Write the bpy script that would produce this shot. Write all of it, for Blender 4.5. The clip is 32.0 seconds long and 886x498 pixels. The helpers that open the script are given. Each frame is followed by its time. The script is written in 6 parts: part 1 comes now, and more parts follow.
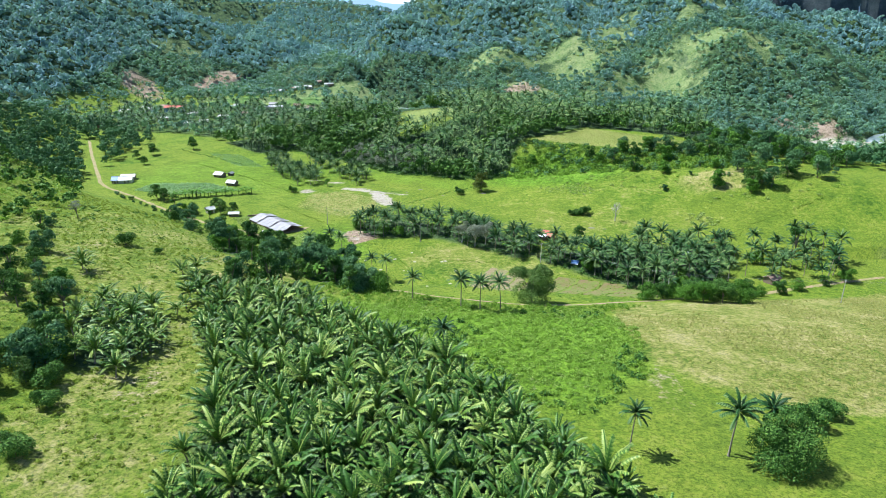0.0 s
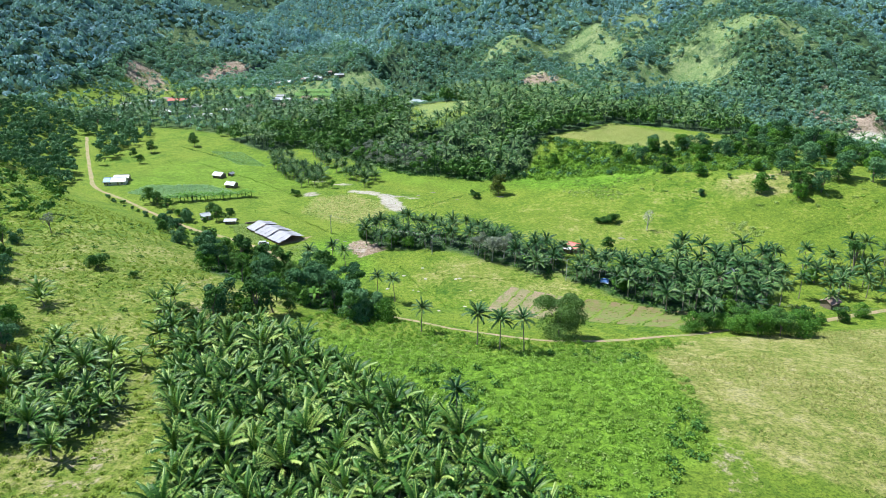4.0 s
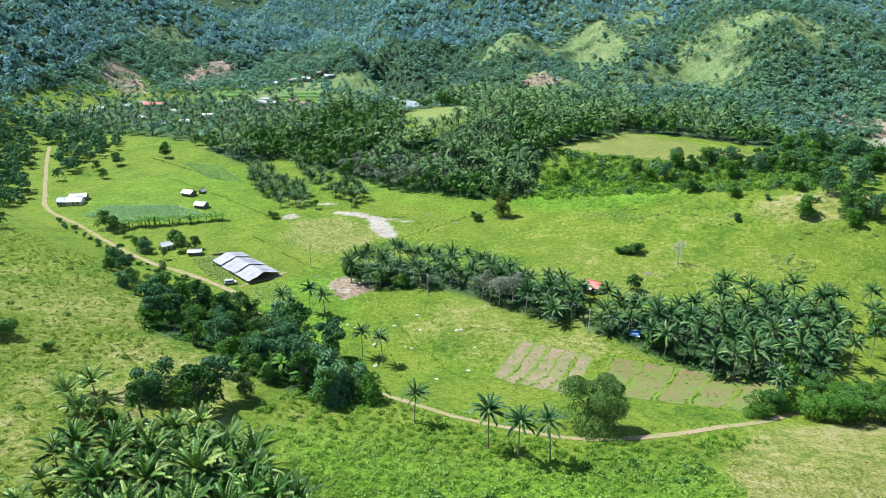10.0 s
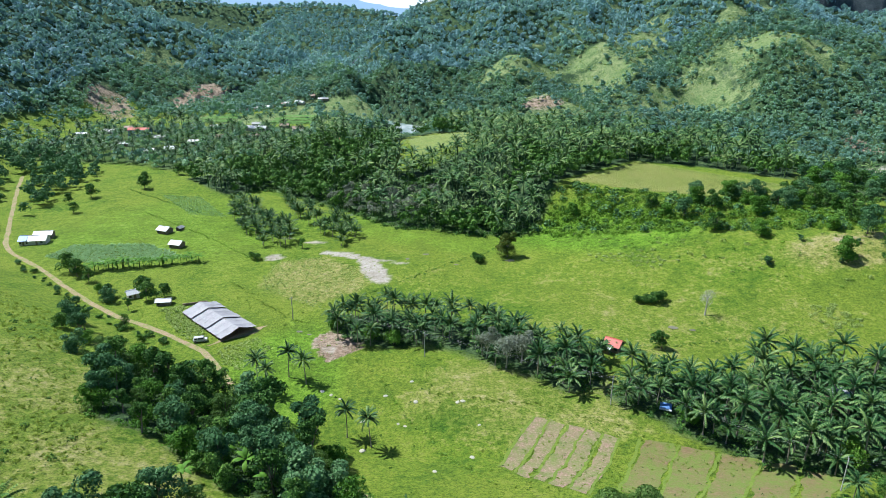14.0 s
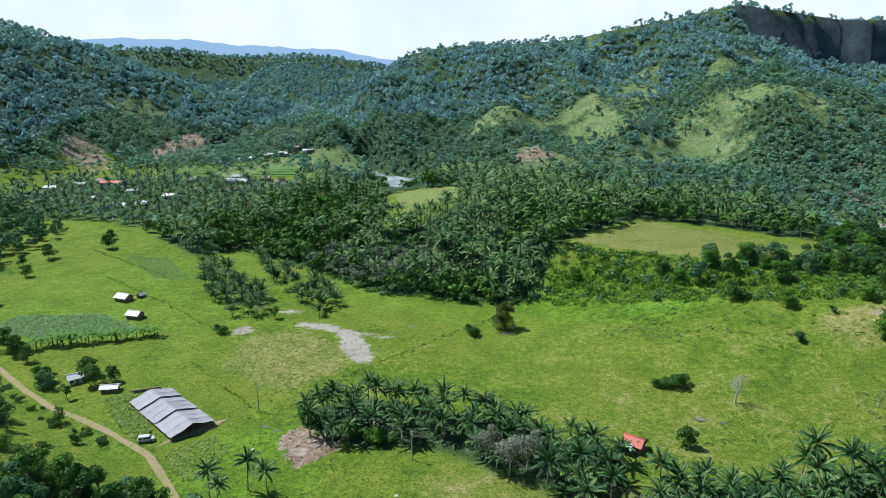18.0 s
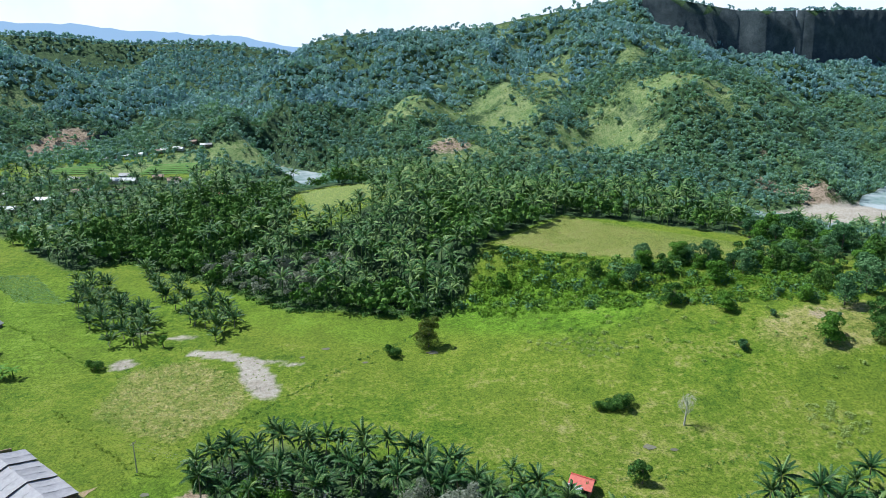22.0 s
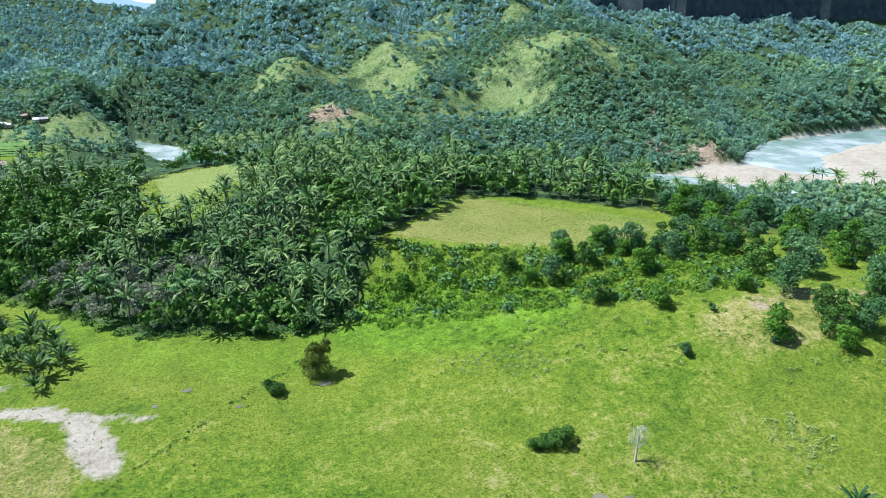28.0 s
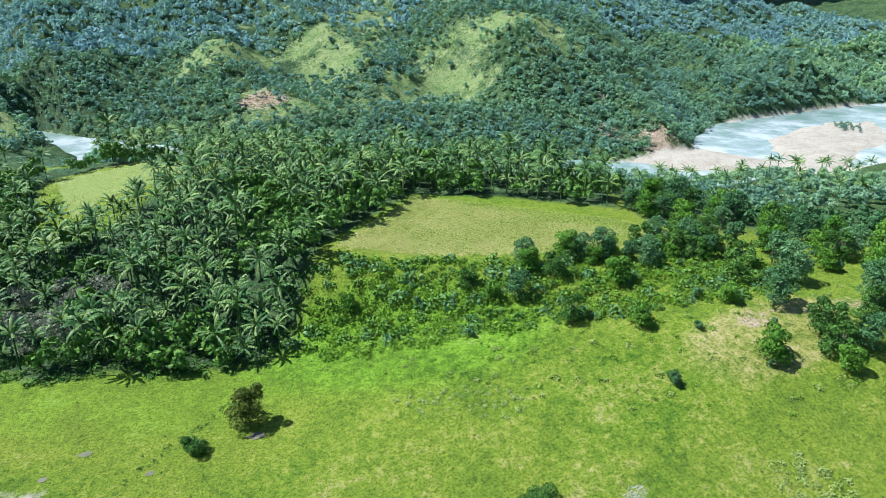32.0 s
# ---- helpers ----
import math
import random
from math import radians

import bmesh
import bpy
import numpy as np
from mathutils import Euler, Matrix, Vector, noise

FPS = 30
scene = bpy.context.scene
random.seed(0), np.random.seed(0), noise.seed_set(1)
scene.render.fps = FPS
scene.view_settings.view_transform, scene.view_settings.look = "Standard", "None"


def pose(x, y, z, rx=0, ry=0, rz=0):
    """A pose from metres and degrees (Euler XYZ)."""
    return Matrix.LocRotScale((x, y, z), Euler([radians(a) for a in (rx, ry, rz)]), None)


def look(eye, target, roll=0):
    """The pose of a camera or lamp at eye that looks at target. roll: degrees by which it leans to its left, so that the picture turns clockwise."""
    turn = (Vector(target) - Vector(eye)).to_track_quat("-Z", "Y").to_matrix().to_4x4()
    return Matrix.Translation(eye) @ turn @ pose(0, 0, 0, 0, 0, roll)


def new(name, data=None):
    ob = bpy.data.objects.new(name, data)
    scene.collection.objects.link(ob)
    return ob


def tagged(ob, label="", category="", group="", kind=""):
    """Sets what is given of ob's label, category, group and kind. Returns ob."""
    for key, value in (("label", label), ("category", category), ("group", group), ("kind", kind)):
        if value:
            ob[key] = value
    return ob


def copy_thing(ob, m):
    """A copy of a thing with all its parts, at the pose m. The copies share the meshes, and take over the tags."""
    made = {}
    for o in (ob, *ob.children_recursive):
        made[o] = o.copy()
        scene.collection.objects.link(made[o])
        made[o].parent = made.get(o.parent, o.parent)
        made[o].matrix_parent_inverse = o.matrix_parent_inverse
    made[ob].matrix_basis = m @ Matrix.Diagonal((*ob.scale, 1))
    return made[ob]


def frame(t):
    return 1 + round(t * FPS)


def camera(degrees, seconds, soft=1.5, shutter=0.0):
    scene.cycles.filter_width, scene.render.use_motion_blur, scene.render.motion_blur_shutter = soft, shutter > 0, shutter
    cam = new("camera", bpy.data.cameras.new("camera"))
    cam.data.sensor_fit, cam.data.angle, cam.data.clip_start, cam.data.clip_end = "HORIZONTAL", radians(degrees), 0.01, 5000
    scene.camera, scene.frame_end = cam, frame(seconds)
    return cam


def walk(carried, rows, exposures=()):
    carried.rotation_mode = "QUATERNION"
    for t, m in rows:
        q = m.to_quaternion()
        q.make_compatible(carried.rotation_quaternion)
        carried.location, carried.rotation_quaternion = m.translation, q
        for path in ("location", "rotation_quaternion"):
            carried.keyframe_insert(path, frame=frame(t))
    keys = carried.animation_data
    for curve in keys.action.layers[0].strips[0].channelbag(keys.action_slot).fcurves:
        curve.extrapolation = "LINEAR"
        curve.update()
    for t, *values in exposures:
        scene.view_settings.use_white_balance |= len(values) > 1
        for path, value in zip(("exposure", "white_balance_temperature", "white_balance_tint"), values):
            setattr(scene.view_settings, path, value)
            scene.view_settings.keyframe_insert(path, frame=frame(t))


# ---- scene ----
cam = camera(67.6, 32.0, 0.5)
PATH = [
    (0, (0.144, 14.177, 106.428), (0.105, 16.053, 105.738), 0.3),
    (0.5, (0.101, 18.085, 106.286), (0.047, 19.961, 105.593), 0.0),
    (1, (0.044, 22.002, 106.156), (-0.021, 23.873, 105.453), 0.3),
    (1.5, (-0.118, 26.411, 106.256), (-0.196, 28.277, 105.54), -0.0),
    (2, (-0.177, 30.648, 106.357), (-0.262, 32.513, 105.638), -0.1),
    (2.5, (-0.132, 34.496, 106.42), (-0.217, 36.36, 105.7), -0.0),
    (3, (-0.132, 38.15, 106.462), (-0.215, 40.015, 105.745), 0.1),
    (3.5, (-0.26, 41.983, 106.475), (-0.343, 43.847, 105.754), 0.0),
    (5.5, (-0.882, 57.524, 106.486), (-0.959, 59.386, 105.759), 0.1),
    (6, (-1.063, 61.129, 106.353), (-1.139, 62.988, 105.618), 0.3),
    (7.5, (-2.005, 72.852, 106.229), (-2.078, 74.71, 105.491), -0.1),
    (9, (-2.513, 84.477, 106.103), (-2.584, 86.336, 105.368), 0.1),
    (11, (-3.915, 100.005, 105.832), (-3.983, 101.865, 105.099), -0.2),
    (12.5, (-4.429, 111.919, 105.714), (-4.495, 113.779, 104.982), -0.1),
    (13, (-4.457, 115.936, 105.706), (-4.522, 117.8, 104.983), -0.1),
    (13.5, (-4.498, 119.835, 105.733), (-4.563, 121.706, 105.032), -0.2),
    (14, (-4.531, 123.702, 105.735), (-4.595, 125.582, 105.055), -0.1),
    (14.5, (-4.653, 127.615, 105.675), (-4.718, 129.503, 105.02), -0.0),
    (16.5, (-5.76, 143.342, 105.056), (-5.819, 145.255, 104.475), -0.1),
    (17, (-5.941, 147.306, 104.976), (-5.998, 149.224, 104.413), 0.0),
    (17.5, (-6.093, 151.346, 104.92), (-6.149, 153.269, 104.373), -0.0),
    (18, (-6.164, 155.227, 104.847), (-6.194, 157.151, 104.302), 0.1),
    (18.5, (-6.204, 158.958, 104.742), (-6.201, 160.882, 104.198), 0.1),
    (19, (-6.176, 162.601, 104.622), (-6.142, 164.525, 104.076), 0.1),
    (20.5, (-5.936, 173.453, 104.405), (-5.807, 175.372, 103.859), 0.3),
    (21, (-5.881, 177.282, 104.432), (-5.721, 179.197, 103.877), 0.3),
    (21.5, (-5.941, 181.205, 104.418), (-5.749, 183.114, 103.853), 0.3),
    (22, (-6.1, 185.169, 104.371), (-5.874, 187.071, 103.795), 0.4),
    (22.5, (-6.272, 189.077, 104.264), (-6.016, 190.972, 103.677), 0.4),
    (23, (-6.101, 192.739, 104.109), (-5.813, 194.628, 103.516), 0.4),
    (25, (-4.17, 208.196, 103.898), (-3.765, 210.052, 103.274), 0.6),
    (25.5, (-3.601, 211.974, 103.874), (-3.169, 213.823, 103.246), 0.6),
    (27.5, (-0.869, 226.594, 103.441), (-0.34, 228.403, 102.771), 0.6),
    (28, (-0.228, 230.289, 103.373), (0.32, 232.087, 102.69), 0.5),
    (28.5, (0.575, 234.052, 103.353), (1.143, 235.84, 102.66), 0.7),
    (29, (1.427, 237.92, 103.304), (2.016, 239.701, 102.61), 0.7),
    (30, (3.241, 245.814, 103.056), (3.869, 247.579, 102.355), 0.7),
    (31, (5.309, 252.855, 102.795), (5.975, 254.6, 102.081), 0.8),
    (32, (7.408, 260.359, 102.511), (8.108, 262.083, 101.779), 0.8),
]
walk(cam, [(t, look(eye, target, roll)) for t, eye, target, roll in PATH],
     [(0, 0.62, 5630, 9), (9, 0.62, 5630, 9), (13, 0.48, 5630, 9), (17, 0.02, 5630, 9), (20, 0.0, 5630, 9), (22.5, 0.16, 5630, 9), (25, 0.4, 5630, 9), (28, 0.54, 5630, 9), (32, 0.56, 5630, 9)])

# ---- light ----
SUN = Vector((-0.5, 0.22, 0.84)).normalized()
world = bpy.data.worlds.new("sky")
scene.world = world
world.use_nodes = True
_wn = world.node_tree
_bg = _wn.nodes["Background"]
_sky = _wn.nodes.new("ShaderNodeTexSky")
_sky.sky_type = "NISHITA"
_sky.sun_disc = False
_sky.sun_elevation = math.asin(SUN.z)
_sky.sun_rotation = math.atan2(SUN.x, SUN.y)
_sky.air_density = 1.1
_sky.dust_density = 0.3
_sky.ozone_density = 4.0
_wn.links.new(_sky.outputs[0], _bg.inputs[0])
_bg.inputs[1].default_value = 0.075
_sl = bpy.data.lights.new("sun", "SUN")
_sl.energy, _sl.angle, _sl.color = 5.6, radians(0.6), (1.0, 0.95, 0.84)
sun = new("sun", _sl)
sun.matrix_basis = look(SUN * 500, (0, 0, 0))


def cloud_bank():
    """Glowing sheets of bright haze and thin cloud behind the last ridge."""
    a = np.radians(np.linspace(-75, 75, 61))
    v = np.concatenate([np.stack([4700 * np.sin(a), 4700 * np.cos(a), np.full(61, z)], 1) for z in (-300.0, 250.0, 1300.0)])
    i = np.concatenate([np.arange(60), np.arange(61, 121)])
    me = bpy.data.meshes.new("backdrop")
    me.from_pydata(v.tolist(), [], np.stack([i, i + 1, i + 62, i + 61], 1).tolist())
    m = bpy.data.materials.new("cloud_haze")
    m.use_nodes = True
    t = m.node_tree
    t.nodes.clear()
    c = t.nodes.new("ShaderNodeTexCoord")
    n = t.nodes.new("ShaderNodeTexNoise")
    n.inputs["Scale"].default_value, n.inputs["Detail"].default_value = 0.0016, 6
    r = t.nodes.new("ShaderNodeValToRGB")
    r.color_ramp.elements[0].position, r.color_ramp.elements[0].color = 0.35, (0.86, 0.92, 0.97, 1)
    r.color_ramp.elements[1].position, r.color_ramp.elements[1].color = 0.6, (1.0, 1.0, 1.0, 1)
    e = t.nodes.new("ShaderNodeEmission")
    e.inputs[1].default_value = 1.0
    o = t.nodes.new("ShaderNodeOutputMaterial")
    t.links.new(c.outputs["Object"], n.inputs[0])
    t.links.new(n.outputs[0], r.inputs[0])
    t.links.new(r.outputs[0], e.inputs[0])
    t.links.new(e.outputs[0], o.inputs[0])
    me.materials.append(m)
    a = np.radians(np.linspace(-75, 75, 241))
    top = np.interp(np.degrees(a), [-40, -25, -21.6, -17.6, -12.4, -9.8, -7, 0], [225, 228, 222, 212, 180, 168, 144, 60])
    top = top + 7 * np.sin(a * 31 + 1) + 5 * np.sin(a * 67) + 3 * np.sin(a * 161 + 2) + 2 * np.sin(a * 310)
    far = bpy.data.meshes.new("backdrop")
    v = np.concatenate([np.stack([4500 * np.sin(a), 4500 * np.cos(a), z], 1) for z in (np.full(241, -300.0), top)])
    i = np.arange(240)
    far.from_pydata(v.tolist(), [], np.stack([i, i + 1, i + 242, i + 241], 1).tolist())
    fm = bpy.data.materials.new("haze_glow_blue")
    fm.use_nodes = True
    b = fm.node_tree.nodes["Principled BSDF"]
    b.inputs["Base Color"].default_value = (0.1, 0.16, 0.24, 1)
    # haze in front of the chain is put in as a blue glow
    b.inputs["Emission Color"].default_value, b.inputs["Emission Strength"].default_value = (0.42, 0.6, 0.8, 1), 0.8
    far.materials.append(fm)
    tagged(new("backdrop", far), "far mountain chain on a sheet glowing blue for haze", "mountains", kind="structure")
    tagged(new("backdrop", me), "bright hazy sky with thin white cloud", "sky", kind="structure")


cloud_bank()


# ---- numbers and noise ----
RS = np.random.RandomState(7)
_LAT = RS.rand(256, 256)


def vnoise(x, y):
    xi, yi = np.floor(x).astype(int), np.floor(y).astype(int)
    fx, fy = x - xi, y - yi
    fx, fy = fx * fx * (3 - 2 * fx), fy * fy * (3 - 2 * fy)
    a, b = _LAT[xi % 256, yi % 256], _LAT[(xi + 1) % 256, yi % 256]
    c, d = _LAT[xi % 256, (yi + 1) % 256], _LAT[(xi + 1) % 256, (yi + 1) % 256]
    return (a * (1 - fx) + b * fx) * (1 - fy) + (c * (1 - fx) + d * fx) * fy - 0.5


def fbm(x, y, size, octaves=4):
    x, y = np.asarray(x, float), np.asarray(y, float)
    total, amp, f = 0.0, 1.0, 1.0 / size
    for k in range(octaves):
        total = total + amp * vnoise(x * f + 17.3 * k, y * f + 5.1 * k)
        amp, f = amp * 0.5, f * 2.03
    return total


def sm(a, b, v):
    t = np.clip((np.asarray(v, float) - a) / (b - a), 0, 1)
    return t * t * (3 - 2 * t)


def along(points, x, y):
    """Distance to a polyline, and the value (third and later numbers) at its nearest point."""
    pts = np.array(points, float)
    best = np.full(np.shape(x), 1e9)
    val = np.zeros(np.shape(x) + (pts.shape[1] - 2,))
    for a, b in zip(pts[:-1], pts[1:]):
        d = b[:2] - a[:2]
        t = np.clip(((x - a[0]) * d[0] + (y - a[1]) * d[1]) / (d @ d), 0, 1)
        dist = np.hypot(x - a[0] - t * d[0], y - a[1] - t * d[1])
        near = dist < best
        best = np.where(near, dist, best)
        val = np.where(near[..., None], a[2:] + t[..., None] * (b[2:] - a[2:]), val)
    return best, val


def inside(poly, x, y):
    x, y = np.asarray(x, float), np.asarray(y, float)
    odd = np.zeros(x.shape, bool)
    for (ax, ay), (bx, by) in zip(poly, poly[1:] + poly[:1]):
        cross = ((ay > y) != (by > y)) & (x < (bx - ax) * (y - ay) / ((by - ay) or 1e-9) + ax)
        odd ^= cross
    return odd


# ---- lie of the land ----
RIVER = [(-116, 946, 6), (-108, 932, 10), (-86, 898, 18), (-62, 866, 24), (-36, 830, 26), (50, 765, 24), (190, 705, 26), (330, 640, 34),
         (430, 640, 58), (560, 706, 80), (720, 738, 76), (1100, 765, 70), (1800, 700, 90)]
WATER_Z = -22.0
CREST = [(-80, 1255, 114), (-40, 1252, 124), (28, 1250, 130), (114, 1245, 133), (184, 1245, 139), (219, 1243, 147), (241, 1240, 152), (307, 1225, 164), (400, 1165, 184), (470, 1170, 176), (560, 1175, 163), (720, 1190, 168), (950, 1290, 175), (1500, 1400, 185)]
WEST = [(-600, 560, 95), (-590, 760, 116), (-605, 960, 148), (-575, 1080, 141)]
LEFT = [(-575, 1080, 141), (-530, 1100, 128), (-490, 1110, 112), (-446, 1110, 96), (-400, 1105, 80), (-362, 1100, 64), (-282, 1100, 49), (-227, 1085, 40), (-185, 1030, 37), (-164, 950, 37), (-146, 905, 32), (-124, 872, 18), (-104, 850, 0)]
SPUR = [(-500, 1080, 100), (-465, 960, 70), (-440, 880, 44), (-415, 820, 10)]
FAR = [(-2600, 1900, 180), (-1100, 1950, 142), (-884, 2000, 134), (-728, 2000, 126), (-650, 2000, 116), (-608, 2005, 112), (-416, 2000, 116), (-300, 2000, 104), (-210, 2020, 92), (-100, 2100, 78), (200, 2300, 80)]


def bar(x, y, cx, cy, rx, ry, turn):
    c, s = math.cos(turn), math.sin(turn)
    return np.exp(-((((x - cx) * c + (y - cy) * s) / rx) ** 2 + ((-(x - cx) * s + (y - cy) * c) / ry) ** 2))


def height(x, y):
    x, y = np.asarray(x, float), np.asarray(y, float)
    # hill under the start of the flight
    foot = 262 + 0.72 * np.clip(-30 - x, 0, 400) - 0.05 * np.clip(x, 0, 200)
    d = np.clip(foot - y, 0, None)
    near = 35 * (1 - np.exp(-((d / 85) ** 1.15))) * (1 + 0.15 * sm(-60, -140, x))
    near = near + 1.2 * fbm(x, y, 45, 3) * sm(0, 60, d)
    z = near + 0.7 * fbm(x + 90, y, 60, 3)
    # hill on the left
    z = z + 55 * sm(0, 150, -170 - (y - 250) * 0.42 - x) * sm(700, 560, y)
    # terrace with the maize field, its scarp, and the slope below it
    e = y - (455 - 0.45 * (x - 49))
    e = e + 5 * fbm(x, y + 40, 30, 2)
    gentle = 13 * sm(-130, -22, e) * sm(0, 100, x) + 9 * sm(70, 170, x) * sm(300, 370, y) * sm(-120, -20, e)
    level = 21 - 5 * sm(0, -120, x)
    rise = sm(-26, 2 + 80 * sm(45, -20, x), e) * sm(-170, -80, x) * (1 - sm(612, 660, y) * sm(-15, -50, x))
    fade = 1 - sm(195, 265, x + 0.3 * (y - 450)) * sm(400, 450, y)
    z = z + np.where(y > 300, gentle * (1 - rise) + level * rise, 0) * fade
    # river bed
    dist, half = along(RIVER, x, y)
    bed = WATER_Z - 3.6 + 0.33 * np.clip(dist - half[..., 0], 0, None) + 1.5 * fbm(x, y, 22, 3)
    bed = bed + 6.4 * bar(x, y, 575, 694, 150, 50, 0.4) + 6.2 * bar(x, y, 410, 592, 110, 17, 0.45) + 5.8 * bar(x, y, 398, 655, 34, 26, 0) + 4.6 * bar(x, y, 480, 590, 60, 12, 0.2) + 5.6 * bar(x, y, 366, 702, 52, 62, 0) + 3.4 * bar(x, y, -66, 878, 7, 16, 0.5)
    south = np.minimum(z, bed + 4 * fbm(x + 7, y, 60, 2) * sm(4, 40, dist - half[..., 0]))
    # mountains
    crest = np.interp(x, [p[0] for p in CREST], [p[2] for p in CREST])
    yc = np.interp(x, [p[0] for p in CREST], [p[1] for p in CREST]) + (8 - 5 * sm(360, 400, x)) * fbm(x, 0 * y, 40, 3)
    front = y < yc
    d1 = np.hypot(0.97 * (y - yc), np.clip(-80 - x, 0, None) * 2.3)
    slope = np.where(front | (x < -80), 0.36 - 0.12 * sm(420, 620, x) + 0.05 * fbm(x, y, 200, 2), 0.02)
    m1 = crest - slope * d1 - front * np.interp(x, [388, 412, 500, 620, 760], [0, 34, 50, 66, 82]) * sm(0, 9, d1)
    m1 = m1 - 4 * sm(0, 14, d1) * front + 34 * fbm(x, y, 120, 4) * sm(0, 90, d1) * front + 12 * np.sin(x * 0.045 + 2 * fbm(x, y, 150, 2)) * sm(5, 80, d1) * front
    m1 = m1 + 15 * np.exp(-(((x - 70) / 55) ** 2 + ((y - 975) / 45) ** 2)) + 10 * np.exp(-(((x - 372) / 70) ** 2 + ((y - 880) / 50) ** 2))
    d2, c2 = along(LEFT, x, y)
    m2 = c2[..., 0] - (0.34 + 0.12 * sm(-200, -160, x)) * d2 + 10 * fbm(x, y, 110, 4) * sm(0, 60, d2) * sm(-130, -220, x)
    d5, c5 = along(WEST, x, y)
    m2 = np.maximum(m2, c5[..., 0] - 0.55 * d5 + 8 * fbm(x, y, 90, 4) * sm(0, 60, d5))
    d3, c3 = along(SPUR, x, y)
    m2 = np.maximum(m2, c3[..., 0] - 0.55 * d3 + 6 * fbm(x, y, 90, 3) * sm(0, 40, d3))
    xc = np.interp(y, [560, 760, 960, 1100], [-600, -590, -605, -575])
    m2 = m2 + 0.6 * d5 * sm(0, -60, x - xc) * sm(1250, 1100, y) * sm(900, 300, d5)
    d4, c4 = along(FAR, x, y)
    yf = np.interp(x, [p[0] for p in FAR], [p[1] for p in FAR])
    m3 = np.where(y > yf, c4[..., 0] - 0.01 * d4, c4[..., 0] - 0.2 * d4 - 38 * sm(0, 40, d4) * (0.35 + sm(-480, -560, x))) + 12 * fbm(x, y, 260, 4) * sm(0, 120, d4)
    hills = np.maximum(np.maximum(m1, m2), m3)
    keep = WATER_Z - 2.5 + (1.2 + 0.2 * sm(0, -60, x)) * np.clip(dist - half[..., 0], 0, None)
    far = np.minimum(hills, keep)
    t = np.clip((far - south) / 14, -1, 1)
    return np.where(far > south, far, south) + 3.5 * (1 - np.abs(t)) ** 2 * (y > 640) * sm(0, 14, dist - half[..., 0])


MEADOWS = [(58, 972, 50, 24, 0.35), (182, 972, 52, 50, 0.4), (238, 1060, 30, 56, -0.4), (276, 912, 44, 44, 0), (356, 892, 52, 24, -0.2), (265, 852, 42, 18, 0), (207, 1190, 16, 55, 0), (-148, 1262, 34, 42, 0), (-170, 1360, 30, 40, 0), (-150, 850, 60, 24, 0), (-220, 806, 90, 36, 0), (-410, 1010, 40, 30, 0.5), (70, 852, 36, 12, 0)]


def glade(x, y):
    """Grassy openings among the mountain woods."""
    return sm(-0.13, -0.3, fbm(x + 300, y * 1.2, 48, 3)) * sm(830, 870, y) * sm(1140, 1060, y) * sm(20, 80, x) * sm(450, 390, x)


def h(x, y):
    return float(height(np.array([x]), np.array([y]))[0])


# ---- materials ----
def nodes_of(name):
    m = bpy.data.materials.new(name)
    m.use_nodes = True
    t = m.node_tree
    return m, t, t.nodes["Principled BSDF"]


def node(t, kind, **values):
    n = t.nodes.new(kind)
    for k, v in values.items():
        n.inputs[k.replace("_", " ")].default_value = v
    return n


def ramp(t, fac, stops):
    n = t.nodes.new("ShaderNodeValToRGB")
    el = n.color_ramp.elements
    while len(el) < len(stops):
        el.new(0.5)
    for e, (p, c) in zip(el, stops):
        e.position, e.color = p, (*c, 1)
    t.links.new(fac, n.inputs[0])
    return n.outputs[0]


def mixc(t, fac, a, b, mode="MIX"):
    n = t.nodes.new("ShaderNodeMix")
    n.data_type, n.blend_type = "RGBA", mode
    for sock, v in ((n.inputs[0], fac), (n.inputs[6], a), (n.inputs[7], b)):
        if isinstance(v, bpy.types.NodeSocket):
            t.links.new(v, sock)
        else:
            sock.default_value = v if isinstance(v, float) else (*v, 1)
    return n.outputs[2]


def maths(t, op, a, b=0.0, c=0.0):
    n = t.nodes.new("ShaderNodeMath")
    n.operation = op
    for sock, v in zip(n.inputs, (a, b, c)):
        if isinstance(v, bpy.types.NodeSocket):
            t.links.new(v, sock)
        else:
            sock.default_value = v
    return n.outputs[0]


def noise_of(t, scale, detail=4.0, rough=0.6, coord="Object"):
    c = t.nodes.new("ShaderNodeTexCoord")
    n = node(t, "ShaderNodeTexNoise", Scale=scale, Detail=detail, Roughness=rough)
    t.links.new(c.outputs[coord], n.inputs[0])
    return n.outputs[0]


def bumped(t, p, fac, strength, distance):
    n = node(t, "ShaderNodeBump", Strength=strength, Distance=distance)
    t.links.new(fac, n.inputs["Height"])
    t.links.new(n.outputs[0], p.inputs["Normal"])


